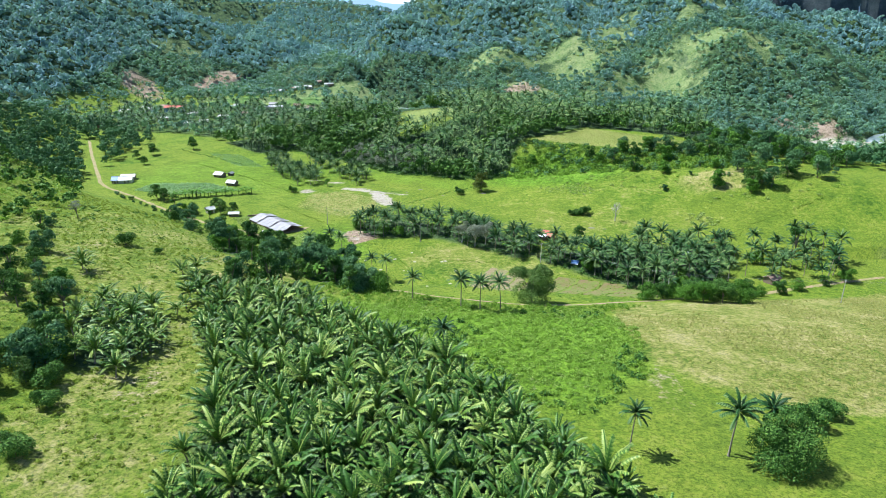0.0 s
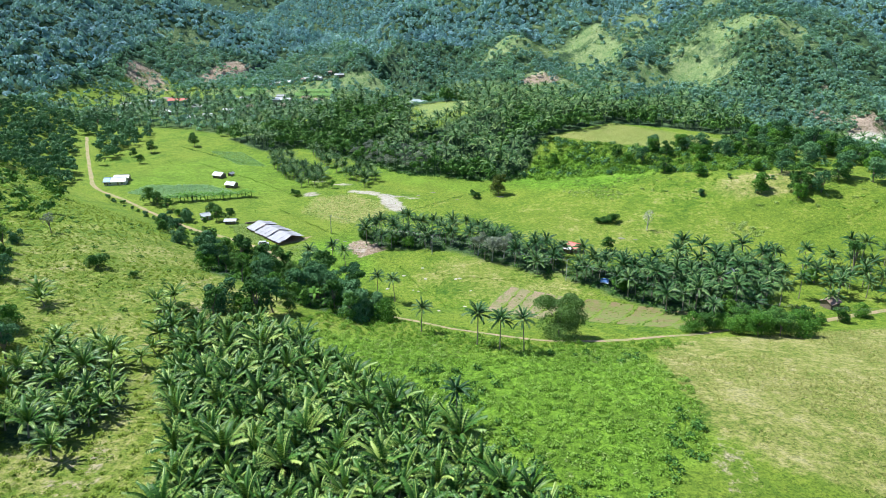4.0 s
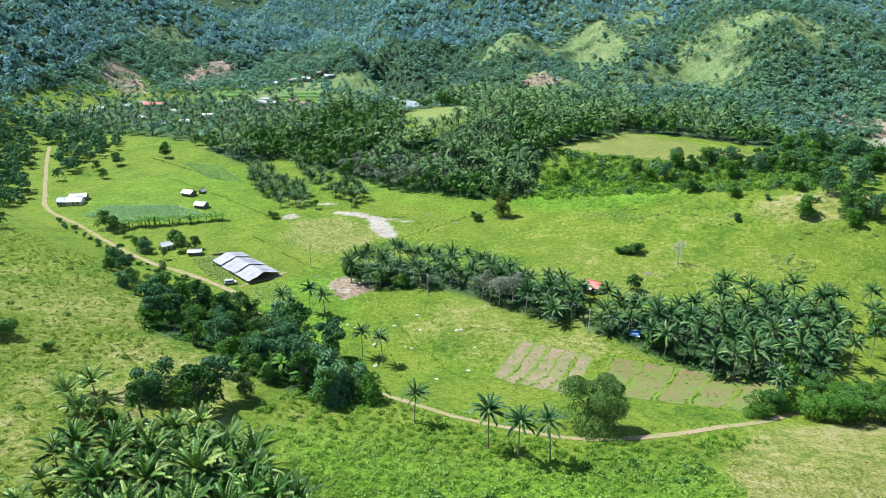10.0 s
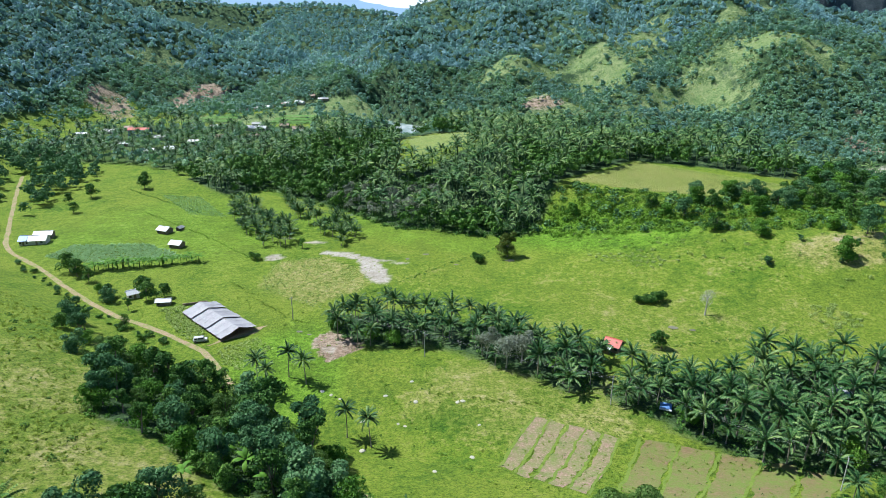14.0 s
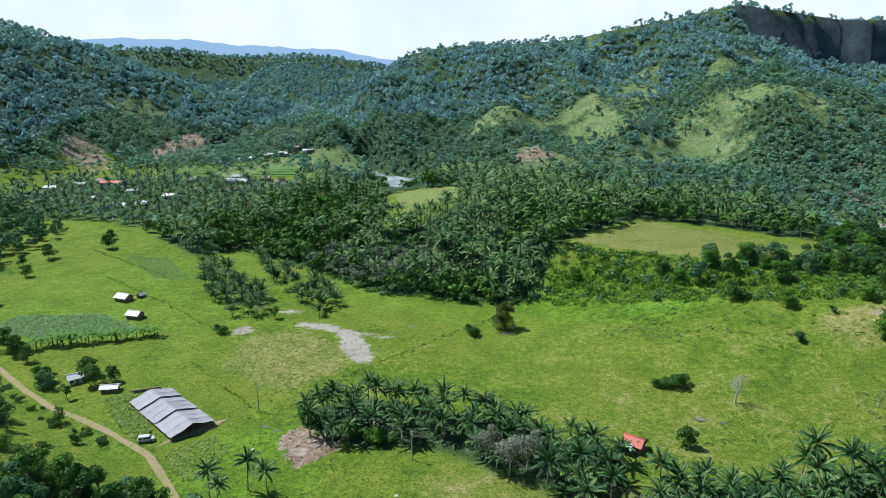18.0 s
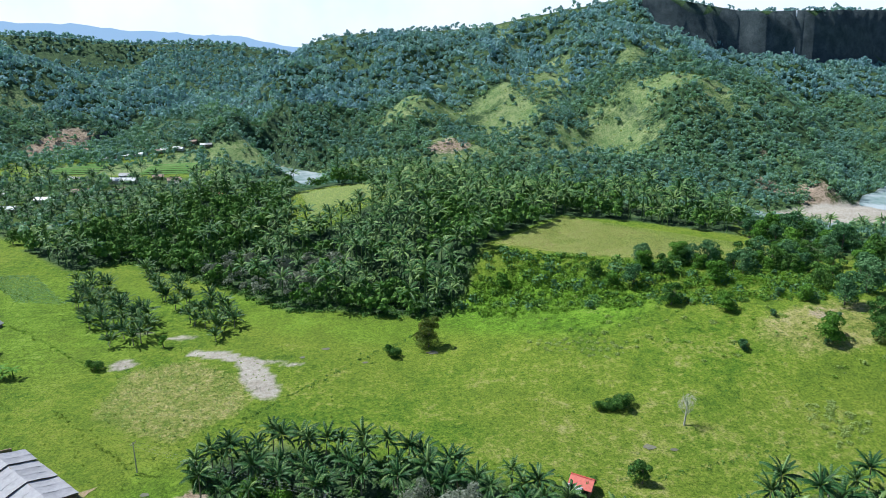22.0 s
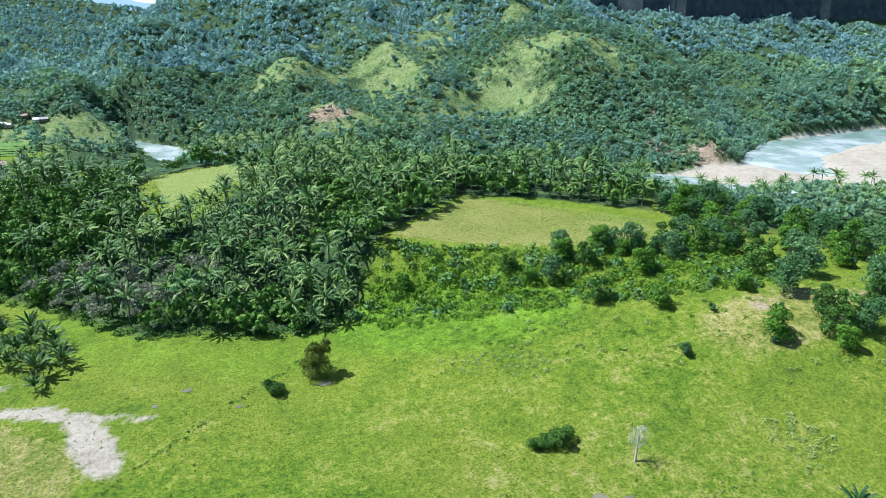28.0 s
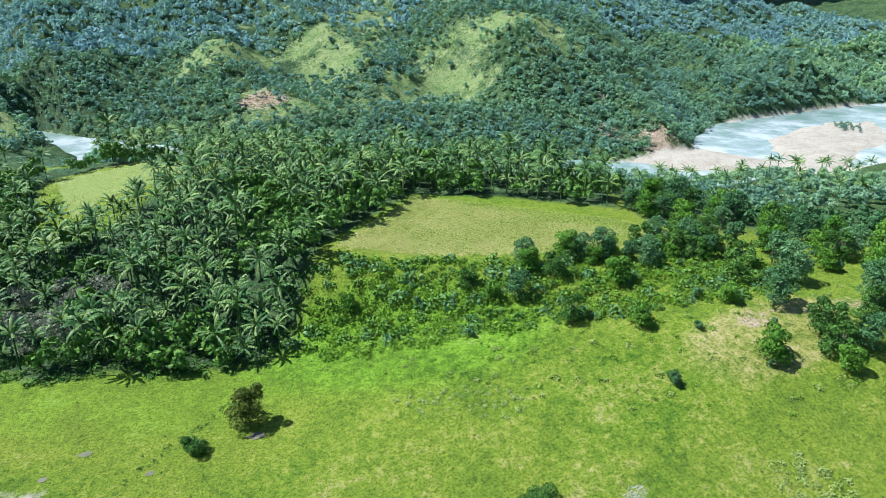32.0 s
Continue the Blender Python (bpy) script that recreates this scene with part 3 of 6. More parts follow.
def build_ground():
    lx, ly = ground_lines()
    x, y = np.meshgrid(lx, ly)
    z = height(x, y)
    ny, nx = x.shape
    i = (np.arange(ny - 1)[:, None] * nx + np.arange(nx - 1)).ravel()
    me = np_mesh("ground", np.stack([x, y, z], -1).reshape(-1, 3), np.stack([i, i + 1, i + nx + 1, i + nx], 1), (M_GROUND,))
    me.polygons.foreach_set("use_smooth", np.ones(len(me.polygons), bool))
    river, half = along(RIVER, x, y)
    bank = river - half[..., 0]
    dry = 0.8 * soft_in(PALE, x, y) + 0.2 * spot(x, y, 100, 350, 80, 50) + 0.12 * spot(x, y, 60, 330, 60, 25) + 0.45 * spot(x, y, 15, 290, 40, 25)
    dry = dry + 0.42 * spot(x, y, -115, 225, 70, 75, 0.5) + 0.45 * spot(x, y, -65, 130, 20, 40) + 0.75 * soft_in(FIELD, x, y, 2) + 0.75 * spot(x, y, 150, 372, 25, 12)
    dry = dry + 0.15 * spot(x, y, -20, 375, 60, 45) + 0.12 * spot(x, y, -150, 430, 60, 60)
    dry = dry + 0.62 * soft_in([(-88, 366), (-87, 398), (-69, 404), (-46, 388), (-45, 368), (-62, 352)], x, y, 2)
    lush = 0.6 * soft_in(CROP, x, y, 12) + 0.6 * spot(x, y, -60, 300, 20, 40) + 0.7 * spot(x, y, 60, 420, 45, 22, -0.4) + 0.4 * spot(x, y, -30, 440, 60, 22, -0.5)
    lush = lush + 0.45 * spot(x, y, -150, 440, 70, 60)
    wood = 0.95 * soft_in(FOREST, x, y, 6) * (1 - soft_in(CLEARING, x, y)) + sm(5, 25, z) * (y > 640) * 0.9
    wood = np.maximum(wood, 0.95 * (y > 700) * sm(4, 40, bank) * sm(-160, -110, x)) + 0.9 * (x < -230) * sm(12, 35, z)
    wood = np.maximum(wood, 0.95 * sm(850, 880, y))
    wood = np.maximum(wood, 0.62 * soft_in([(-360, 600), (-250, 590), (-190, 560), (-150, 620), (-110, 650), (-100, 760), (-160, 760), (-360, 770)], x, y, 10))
    # floor under palms and tree belt painted dark to deepen their shade
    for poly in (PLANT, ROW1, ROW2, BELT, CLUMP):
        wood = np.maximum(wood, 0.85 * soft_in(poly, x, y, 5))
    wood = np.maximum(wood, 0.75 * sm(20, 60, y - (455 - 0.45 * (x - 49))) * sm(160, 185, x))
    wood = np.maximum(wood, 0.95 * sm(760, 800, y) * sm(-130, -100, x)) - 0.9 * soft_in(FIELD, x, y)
    soil = 0.72 * spot(x, y, -326, 930, 30, 58) + 0.6 * spot(x, y, -385, 832, 26, 46, 0.7) + 0.66 * spot(x, y, 82, 876, 26, 16) + 0.6 * spot(x, y, 345, 722, 12, 18) + 0.45 * spot(x, y, 150, 378, 9, 5) + 0.5 * spot(x, y, 176, 372, 9, 5)
    soil = soil + 0.42 * spot(x, y, 48, 140, 5, 14) + 0.4 * spot(x, y, -66, 128, 5, 16) + 0.42 * spot(x, y, -74, 210, 5, 10)
    gravel = sm(10, -4, bank) * (y > 480) * sm(150, 330, x) + 0.8 * sm(4, -6, bank) * (x > -130)
    trail, _ = along([(-68, 410, 0), (-56, 407, 0), (-48, 399, 0)], x, y)
    tail, _ = along([(-70, 410, 0), (-56, 404, 0), (-44, 401, 0), (-31, 397, 0)], x, y)
    gravel = gravel + 0.9 * sm(3.4, 0.8, trail) + 0.95 * spot(x, y, -43, 387, 5.2, 14.5, 0.42) + 0.66 * sm(3.2, 0.5, tail) + 0.85 * spot(x, y, -91, 403, 5, 4) + 0.7 * spot(x, y, -76, 424, 6, 3) + 0.5 * spot(x, y, -49, 318, 4, 3) + 0.55 * spot(x, y, -92, 430, 5, 3)
    soil = soil + 0.9 * soft_in([(-56, 326), (-51, 331), (-36, 320), (-41, 316), (-48, 309), (-53, 315)], x, y, 1.5) + 0.6 * spot(x, y, 376, 690, 26, 30) + 0.45 * spot(x, y, 445, 905, 16, 8) + 0.6 * spot(x, y, 370, 775, 7, 10)
    bald = sum(k * spot(x, y, *q) for k, q in zip((0.75, 0.62, 0.6, 0.6, 0.72, 0.5, 0.7, 0.6, 0.6, 0.8, 0.75, 0.5, 0.5), MEADOWS))
    bald = bald + 0.45 * sm(0.08, 0.26, fbm(x, y, 75, 3)) * sm(0, 60, x) * sm(450, 380, x) * sm(800, 850, y) * sm(1130, 1050, y)
    bald = bald + 0.5 * glade(x, y)
    for name, value in (("bald", bald), ("dry", dry), ("lush", lush), ("wood", wood), ("soil", soil), ("gravel", gravel)):
        me.attributes.new(name, "FLOAT", "POINT").data.foreach_set("value", np.clip(value, 0, 1).astype(np.float32).ravel())
    tagged(new("ground", me), "green grassy valley floor with dry patches and wooded hills", "ground", kind="structure")


build_ground()


GRID_X, GRID_Y = ground_lines()
GRID_Z = height(*np.meshgrid(GRID_X, GRID_Y))


def lie(x, y):
    """The height of the ground sheet itself, between its corners."""
    i = np.clip(np.searchsorted(GRID_X, x) - 1, 0, len(GRID_X) - 2)
    j = np.clip(np.searchsorted(GRID_Y, y) - 1, 0, len(GRID_Y) - 2)
    u, v = (x - GRID_X[i]) / (GRID_X[i + 1] - GRID_X[i]), (y - GRID_Y[j]) / (GRID_Y[j + 1] - GRID_Y[j])
    return (GRID_Z[j, i] * (1 - u) + GRID_Z[j, i + 1] * u) * (1 - v) + (GRID_Z[j + 1, i] * (1 - u) + GRID_Z[j + 1, i + 1] * u) * v


def drape(name, label, poly_rows, mat, lift=0.1, nu=30, nv=30, ragged=0.6, seed=1, category="field"):
    """A sheet over the ground between two edges, each a polyline of plan points; its rim is uneven."""
    def at(edge, t):
        e = np.array(edge, float)
        s = np.concatenate([[0], np.cumsum(np.hypot(*np.diff(e, axis=0).T))])
        return np.stack([np.interp(t * s[-1], s, e[:, 0]), np.interp(t * s[-1], s, e[:, 1])], -1)
    t = np.linspace(0, 1, nu)
    a, b = at(poly_rows[0], t), at(poly_rows[1], t)
    s = np.linspace(0, 1, nv)[:, None, None]
    p = a * (1 - s) + b * s
    wob = ragged * np.stack([fbm(p[..., 0] + 31 * seed, p[..., 1], 5, 3), fbm(p[..., 0], p[..., 1] + 57 * seed, 5, 3)], -1) * 2
    p = p + wob
    z = lie(p[..., 0], p[..., 1]) + lift
    i = (np.arange(nv - 1)[:, None] * nu + np.arange(nu - 1)).ravel()
    me = np_mesh(name, np.concatenate([p, z[..., None]], -1).reshape(-1, 3), np.stack([i, i + 1, i + nu + 1, i + nu], 1), (mat,))
    return tagged(new(name, me), label, category, kind="structure")


def road(name, label, line, width, mat, lift=0.07):
    e = np.array(line, float)
    for _ in range(3):
        e = np.concatenate([e[:1], np.stack([e[:-1] * 0.75 + e[1:] * 0.25, e[:-1] * 0.25 + e[1:] * 0.75], 1).reshape(-1, 2), e[-1:]])
    d = np.gradient(e, axis=0)
    n = np.stack([-d[:, 1], d[:, 0]], 1) / np.hypot(*d.T)[:, None]
    wide = width / 2 * (1 + 0.35 * fbm(e[:, 0], e[:, 1], 7, 2))[:, None]
    return drape(name, label, (e + n * wide, e - n * wide), mat, lift, 160, 5, 0.25, 3, "road")


def earth_material(name, a, b, weed, cover=0.5, scale=0.25):
    """Bare earth with weeds growing through it."""
    m, t, p = nodes_of(name)
    n1, n2, n3 = noise_of(t, scale, 5.0), noise_of(t, scale * 6, 4.0, 0.7), noise_of(t, 2.2, 4.0)
    c = ramp(t, n2, [(0.3, a), (0.7, b)])
    f = maths(t, "ADD", maths(t, "MULTIPLY", n1, 0.6), maths(t, "MULTIPLY", n2, 0.4))
    c = mixc(t, ramp(t, f, [(cover - 0.11, (1, 1, 1)), (cover + 0.11, (0, 0, 0))]), c, weed)
    c = mixc(t, 0.3, c, ramp(t, n3, [(0.3, (0.4, 0.4, 0.4)), (0.7, (1, 1, 1))]), "MULTIPLY")
    t.links.new(c, p.inputs["Base Color"])
    p.inputs["Roughness"].default_value = 0.95
    bumped(t, p, n3, 0.7, 0.3)
    return m


M_TILLED = earth_material("tilled_soil", (0.2, 0.13, 0.08), (0.42, 0.29, 0.21), (0.17, 0.21, 0.05), 0.5, 0.3)
M_FALLOW = earth_material("fallow_soil", (0.16, 0.11, 0.05), (0.26, 0.18, 0.09), (0.15, 0.21, 0.03), 0.52, 0.2)
M_SCRUB = earth_material("scrub_soil", (0.2, 0.25, 0.06), (0.28, 0.31, 0.1), (0.16, 0.24, 0.035), 0.5, 0.3)
M_ROAD = earth_material("farm_road", (0.3, 0.2, 0.12), (0.44, 0.32, 0.21), (0.18, 0.26, 0.035), 0.46, 0.35)
M_BUND = earth_material("grassy_bund", (0.1, 0.17, 0.02), (0.16, 0.23, 0.025), (0.18, 0.25, 0.025), 0.5, 0.3)

w = np_mesh("river", [(-400, 1400, WATER_Z), (-400, 560, WATER_Z), (2200, 480, WATER_Z), (2200, 1100, WATER_Z)], [(0, 1, 2, 3)], (M_WATER,))
tagged(new("river", w), "shallow braided river, milky green and white", "river", kind="structure")
drape("hill_field", "pale green field in a forest clearing", ([(-36, 545), (-46, 592)], [(20, 594), (-2, 612)]), M_SCRUB, 0.12, 40, 40, 1.2, 5)
for k in range(5):
    a, b = k / 5 + 0.012, (k + 1) / 5 - 0.012
    lo = [(4 + 19 * a, 257 - 14 * a), (4 + 19 * b, 257 - 14 * b)]
    hi = [(15 + 22 * a, 281 - 10 * a), (15 + 22 * b, 281 - 10 * b)]
    drape("tilled_strip", "narrow strip of bare tilled brown earth", (lo, hi), M_TILLED, 0.06, 20, 60, 0.9, 2 + k)
for k in range(5):
    a, b = k / 5 + 0.015, (k + 1) / 5 - 0.015
    lo = [(30 + a * 40, 245 - a * 13), (30 + b * 40, 245 - b * 13)]
    hi = [(42 + a * 46, 271 - a * 13), (42 + b * 46, 271 - b * 13)]
    drape("fallow_strip", "narrow fallow plot of dry brown weeds", (lo, hi), M_FALLOW, 0.06, 24, 50, 0.9, 7 + k)
for k in range(6):
    for (ax, ay), (bx, by), n in (((4 + 3.8 * k, 257 - 2.8 * k), (15 + 4.4 * k, 281 - 2.0 * k), "tilled"), ((30 + 8 * k, 245 - 2.6 * k), (42 + 9.2 * k, 271 - 2.6 * k), "fallow")):
        drape("field_bund", "narrow grassy bund between two field strips", ([(ax - 0.4, ay), (bx - 0.4, by)], [(ax + 0.4, ay), (bx + 0.4, by)]), M_BUND, 0.1, 40, 4, 0.6, 40 + k)
drape("shed_yard", "earth yard beside the shed", ([(-91, 318), (-84, 327)], [(-76, 328), (-74, 334)]), M_ROAD, 0.1, 20, 12, 0.8, 8)
road("road_1", "reddish farm track along the foot of the hill", [(-90, 314), (-82, 305), (-72, 292), (-52, 262), (-22, 235), (-5, 222), (19, 211), (37, 215), (57, 222), (72, 228), (92, 244), (125, 258), (180, 275)], 1.9, M_ROAD)
road("road_2", "pale farm track beside the houses", [(-90, 314), (-101, 322), (-117, 332), (-135, 341), (-166, 366), (-186, 384), (-204, 397), (-221, 410), (-233, 430), (-256, 468), (-284, 516), (-304, 552)], 2.1, M_ROAD)


# thin fall of water down the cliff
fy = np.linspace(1196, 1140, 40)
fx = 653 + 1.2 * np.sin(fy * 0.4)
fall = np.concatenate([np.stack([fx + q * (1.3 + 0.5 * np.sin(fy * 0.9 + q)), fy, lie(fx, fy) + 0.7], 1) for q in (-1, 1)])
fi = np.arange(39)
M_FALL = plain("falling_water", (0.5, 0.55, 0.6), (0.75, 0.78, 0.8), 0.3, 0.4)
tagged(new("waterfall", np_mesh("waterfall", fall, np.stack([fi, fi + 1, fi + 41, fi + 40], 1), (M_FALL,))), "thin white waterfall down a dark cliff", "waterfall", kind="structure")


# ---- plants ----
def frond(heap, rng, az, e0, length, droop, n, leaf, start=(0, 0, 0), rachis=True):
    seg = 5
    t = np.linspace(0, 1, seg + 1)
    e = e0 - droop * t ** 1.3
    step = length / seg
    r = np.concatenate([[0], np.cumsum(np.cos(e[:-1]) * step)])
    z = np.concatenate([[0], np.cumsum(np.sin(e[:-1]) * step)])
    out, side = np.array([math.cos(az), math.sin(az), 0]), np.array([-math.sin(az), math.cos(az), 0])
    tt = np.linspace(0.08, 1.0, n + 2)
    B = np.interp(tt, t, r)[:, None] * out + np.interp(tt, t, z)[:, None] * np.array([0, 0, 1.0]) + start
    P, ee = (B[:-2] + B[2:]) / 2, np.interp(tt[1:-1], t, e)
    ahead = np.cos(ee)[:, None] * out + np.sin(ee)[:, None] * np.array([0, 0, 1.0])
    ln = (leaf * np.sin(np.pi * (0.14 + 0.78 * tt[1:-1])) ** 0.5)[:, None] * rng.uniform(0.75, 1.25, (n, 1))
    hang = rng.uniform(0.35, 0.7)
    tips = [P + sgn * side * ln * 0.6 + ahead * ln * 0.7 - np.array([0, 0, 1.0]) * ln * hang for sgn in (-1, 1)]
    k = np.arange(n)
    heap.add(np.concatenate([B, *tips]), np.concatenate([np.stack([k, k + 2, k + n + 2], 1), np.stack([k + 2, k, k + 2 * n + 2], 1)]))
    if rachis:
        wid = np.linspace(0.1, 0.03, n + 2)[:, None]
        v = np.concatenate([B - side * wid, B + side * wid])
        i = np.arange(n + 1)
        heap.add(v, np.concatenate([np.stack([i, i + 1, i + n + 3], 1), np.stack([i, i + n + 3, i + n + 2], 1)]))


def palm_crown(seed, young, fronds, n, rachis=True, top=0.0, size=1.0):
    rng = np.random.RandomState(seed)
    heap = Heap()
    for k in range(fronds):
        q = (k + 0.5) / fronds
        az = k * 2.39996 + rng.uniform(-0.25, 0.25)
        if young:
            e0, ln, dr = radians(88 - 50 * q + rng.uniform(-9, 9)), rng.uniform(4.4, 6.4), radians(rng.uniform(40, 105))
        else:
            e0, ln, dr = radians(86 - 92 * q + rng.uniform(-9, 9)), rng.uniform(4.2, 5.6), radians(rng.uniform(45, 95))
        frond(heap, rng, az, e0, ln * size, dr, n, (0.8 if young else 0.85) * size, (0, 0, top), rachis)
    return heap


def palm_trunk(seed, tall, lean=0.5):
    rng = np.random.RandomState(seed)
    heap = Heap()
    a = rng.uniform(0, 6.28)
    k = np.linspace(0, 1, 6)
    bend = lean * k ** 1.6
    path = np.stack([bend * math.cos(a), bend * math.sin(a), k * tall], 1)
    path -= path[-1] * np.array([1, 1, 0])
    tube(heap, path, np.interp(k, [0, 0.08, 1], [0.3, 0.2, 0.13]), 7)
    return heap


def palm(seed, tall, young, label, group, mat, fronds=18, n=12, name="coconut_palm", size=1.0):
    ob = thing(name, label, "palm", group=group)
    part("trunk", palm_trunk(seed, tall), M_PALM_BARK, ob)
    part("crown", palm_crown(seed, young, fronds, n, True, tall - 0.1, size), mat, ob)
    return ob


def leaf_cloud(heap, rng, centres, radii, count, size, flat=0.8, wild=0.5):
    """Diamond-shaped leaf sprays on the outsides of several lobes."""
    c = np.array(centres, float)
    pick = rng.randint(0, len(c), count)
    d = rng.normal(size=(count, 3))
    d[:, 2] = np.abs(d[:, 2]) - 0.75 * rng.rand(count) ** 2
    d /= np.linalg.norm(d, axis=1)[:, None]
    rad = np.array(radii, float)[pick]
    pos = c[pick] + d * (rad * rng.uniform(0.72, 1.05, count))[:, None] * np.array([1, 1, flat])
    nrm = d + rng.normal(size=(count, 3)) * wild
    nrm /= np.linalg.norm(nrm, axis=1)[:, None]
    u = np.cross(nrm, rng.normal(size=(count, 3)))
    u /= np.linalg.norm(u, axis=1)[:, None]
    w = np.cross(nrm, u)
    s = (size * rng.uniform(0.6, 1.3, count))[:, None]
    v = np.stack([pos - u * s, pos + w * s * 0.6 - nrm * s * 0.2, pos + u * s - nrm * s * 0.3, pos - w * s * 0.6 - nrm * s * 0.2], 1).reshape(-1, 3)
    k = np.arange(count)[:, None] * 4
    heap.add(v, np.concatenate([k + [0, 1, 2], k + [0, 2, 3]]))


def lobes(rng, n, width, low, high):
    a = rng.uniform(0, 6.28, n)
    r = width * np.sqrt(rng.uniform(0.02, 1, n)) * 0.6
    z = rng.uniform(low, high, n)
    c = np.stack([r * np.cos(a), r * np.sin(a), z], 1)
    return c, rng.uniform(0.36, 0.56, n) * width * (1.15 - 0.5 * (z - low) / max(high - low, 0.1))


def broadleaf(seed, label, category, group, mat, tall=9.0, width=4.0, base=0.3, n=8, count=420, size=0.55, bark=None, name="broadleaf_tree"):
    rng = np.random.RandomState(seed)
    ob = thing(name, label, category, group=group)
    c, r = lobes(rng, n, width, tall * (base + 0.12), tall * 0.84)
    wood = Heap()
    k = np.linspace(0, 1, 5)
    path = np.stack([0.4 * np.sin(k * 2 + seed), 0.3 * np.sin(k * 3), k * tall * 0.62], 1)
    path[:, :2] -= path[0, :2]
    tube(wood, path, np.interp(k, [0, 0.1, 1], [0.026 * tall, 0.02 * tall, 0.01 * tall]), 7)
    for q in c[:6]:
        s = path[2] * 0.9
        tube(wood, [s, (s + q) / 2 + (0, 0, 0.3), q], [0.014 * tall, 0.009 * tall, 0.004 * tall], 5)
    part("trunk", wood, bark or M_BARK, ob)
    heap = Heap()
    leaf_cloud(heap, rng, c, r, int(count * 1.8), size * 0.74)
    part("crown", heap, mat, ob)
    return ob


def shrub(seed, label, group, mat, tall=2.4, width=2.0, count=220, size=0.42, name="shrub"):
    rng = np.random.RandomState(seed)
    ob = thing(name, label, "shrub", group=group)
    wood = Heap()
    for k in range(5):
        a = rng.uniform(0, 6.28)
        q = np.array([math.cos(a) * width * 0.4, math.sin(a) * width * 0.4, tall * 0.6])
        tube(wood, [(0, 0, -0.2), q * (0.5, 0.5, 0.6), q], [0.07, 0.05, 0.02], 4)
    part("stems", wood, M_BARK, ob)
    heap = Heap()
    c, r = lobes(rng, 6, width, tall * 0.2, tall * 0.7)
    leaf_cloud(heap, rng, c, r, int(count * 2.2), size * 0.66, 0.9)
    part("foliage", heap, mat, ob)
    return ob


SEEN = set()
R = np.random.RandomState(11)

# young palm plantation on the near hill
young = [palm(20 + k, 1.0 + 0.3 * k, True, "young coconut palm with long arching fronds in a dense plantation", "plantation palms", M_PALM, 17, 19, "young_palm") for k in range(6)]
xs, ys = scatter(PLANT, 4.5, R, 0.36)
put(young, stands(xs, ys, R, 0.8, 1.2), SEEN)
# palm clump further left on the hill
clump = [palm(30 + k, 2.4 + 0.5 * k, True, "young coconut palm in a shaded clump on the hill", "hill palms", M_PALM, 17, 19, "young_palm") for k in range(3)]
xs, ys = scatter(CLUMP, 5.0, R, 0.35)
put(clump, stands(xs, ys, R, 0.75, 1.05), SEEN)
put(clump, stands(np.array([-87.0, -84, -80, -77, -74, -74, -75, -76, -62, -111, -113, -73, -83]), np.array([208.0, 212, 201, 193, 189, 173, 180, 186, 160, 196, 199, 138, 204]), R, 0.75, 1.05), SEEN)

# tall palms in rows across the valley floor
tall = [palm(40 + k, 5.5 + 0.8 * k, False, "tall coconut palm with a round crown in a palm row", "valley palms", M_PALM_TALL, 20, 14) for k in range(6)]
xs, ys = scatter(ROW1, 5.9, R, 0.4)
put(tall, stands(xs, ys, R, 0.75, 1.1), SEEN)
xs, ys = scatter(ROW2, 5.9, R, 0.4)
put(tall, stands(xs, ys, R, 0.75, 1.15), SEEN)
xs, ys = scatter([(132, 300), (140, 312), (165, 314), (172, 290), (158, 270), (128, 268), (134, 284)], 7.6, R, 0.45)
put(tall, stands(xs, ys, R, 0.75, 1.15), SEEN)
lone = [palm(50 + k, 10.0 + k, False, "solitary tall coconut palm with a slim trunk", "lone palms", M_PALM_TALL, 27, 15, size=0.95) for k in range(3)]
px = np.array([1.5, 8, 14, -14, -35, -28, -52, -3, 33, 51, 58, -62, -66, -58, 76, 112, 122])
py = np.array([206.0, 202, 201, 218, 270, 266, 296, 157, 117, 116, 119, 290, 296, 300, 237, 268, 275])
put(lone, stands(px, py, R, 0.8, 1.0), SEEN)
ISLE1 = [(-141, 490), (-131, 494), (-92, 440), (-87, 420), (-101, 415), (-122, 442)]
ISLE2 = [(-112, 499), (-77, 462), (-54, 434), (-63, 418), (-92, 458)]
isle = [palm(60 + k, 2.6 + 0.8 * k, True, "coconut palm in a small grove on the meadow", "grove palms", M_PALM_TALL, 16, 13) for k in range(3)]
for poly in (ISLE1, ISLE2):
    xs, ys = scatter(poly, 6.2, R, 0.4)
    put(isle, stands(xs, ys, R, 0.85, 1.2), SEEN)

# tree belt below the hill
belt = [broadleaf(70 + k, words + " in a dense belt along the track", "tree", "belt trees", mat, tall_, wide_, base_, n_, cnt, size_)
        for k, (words, mat, tall_, wide_, base_, n_, cnt, size_) in enumerate((
            ("dark green broadleaf tree", M_LEAF, 9.5, 4.8, 0.03, 12, 1500, 0.42), ("feathery pale bamboo", M_BAMBOO, 11.0, 4.2, 0.0, 14, 1900, 0.3),
            ("tall narrow dark tree", M_LEAF, 13.5, 3.4, 0.25, 11, 1200, 0.4), ("bluish green bushy tree", M_LEAF_BLUE, 7.0, 4.6, 0.0, 11, 1500, 0.36),
            ("bright green spreading tree", M_LEAF_BRIGHT, 9.0, 5.4, 0.1, 13, 1500, 0.42), ("dark shady tree", M_LEAF, 11.0, 4.4, 0.05, 11, 1400, 0.4),
            ("bluish grey-green tree", M_LEAF_BLUE, 10.5, 3.8, 0.05, 10, 1300, 0.36)))]
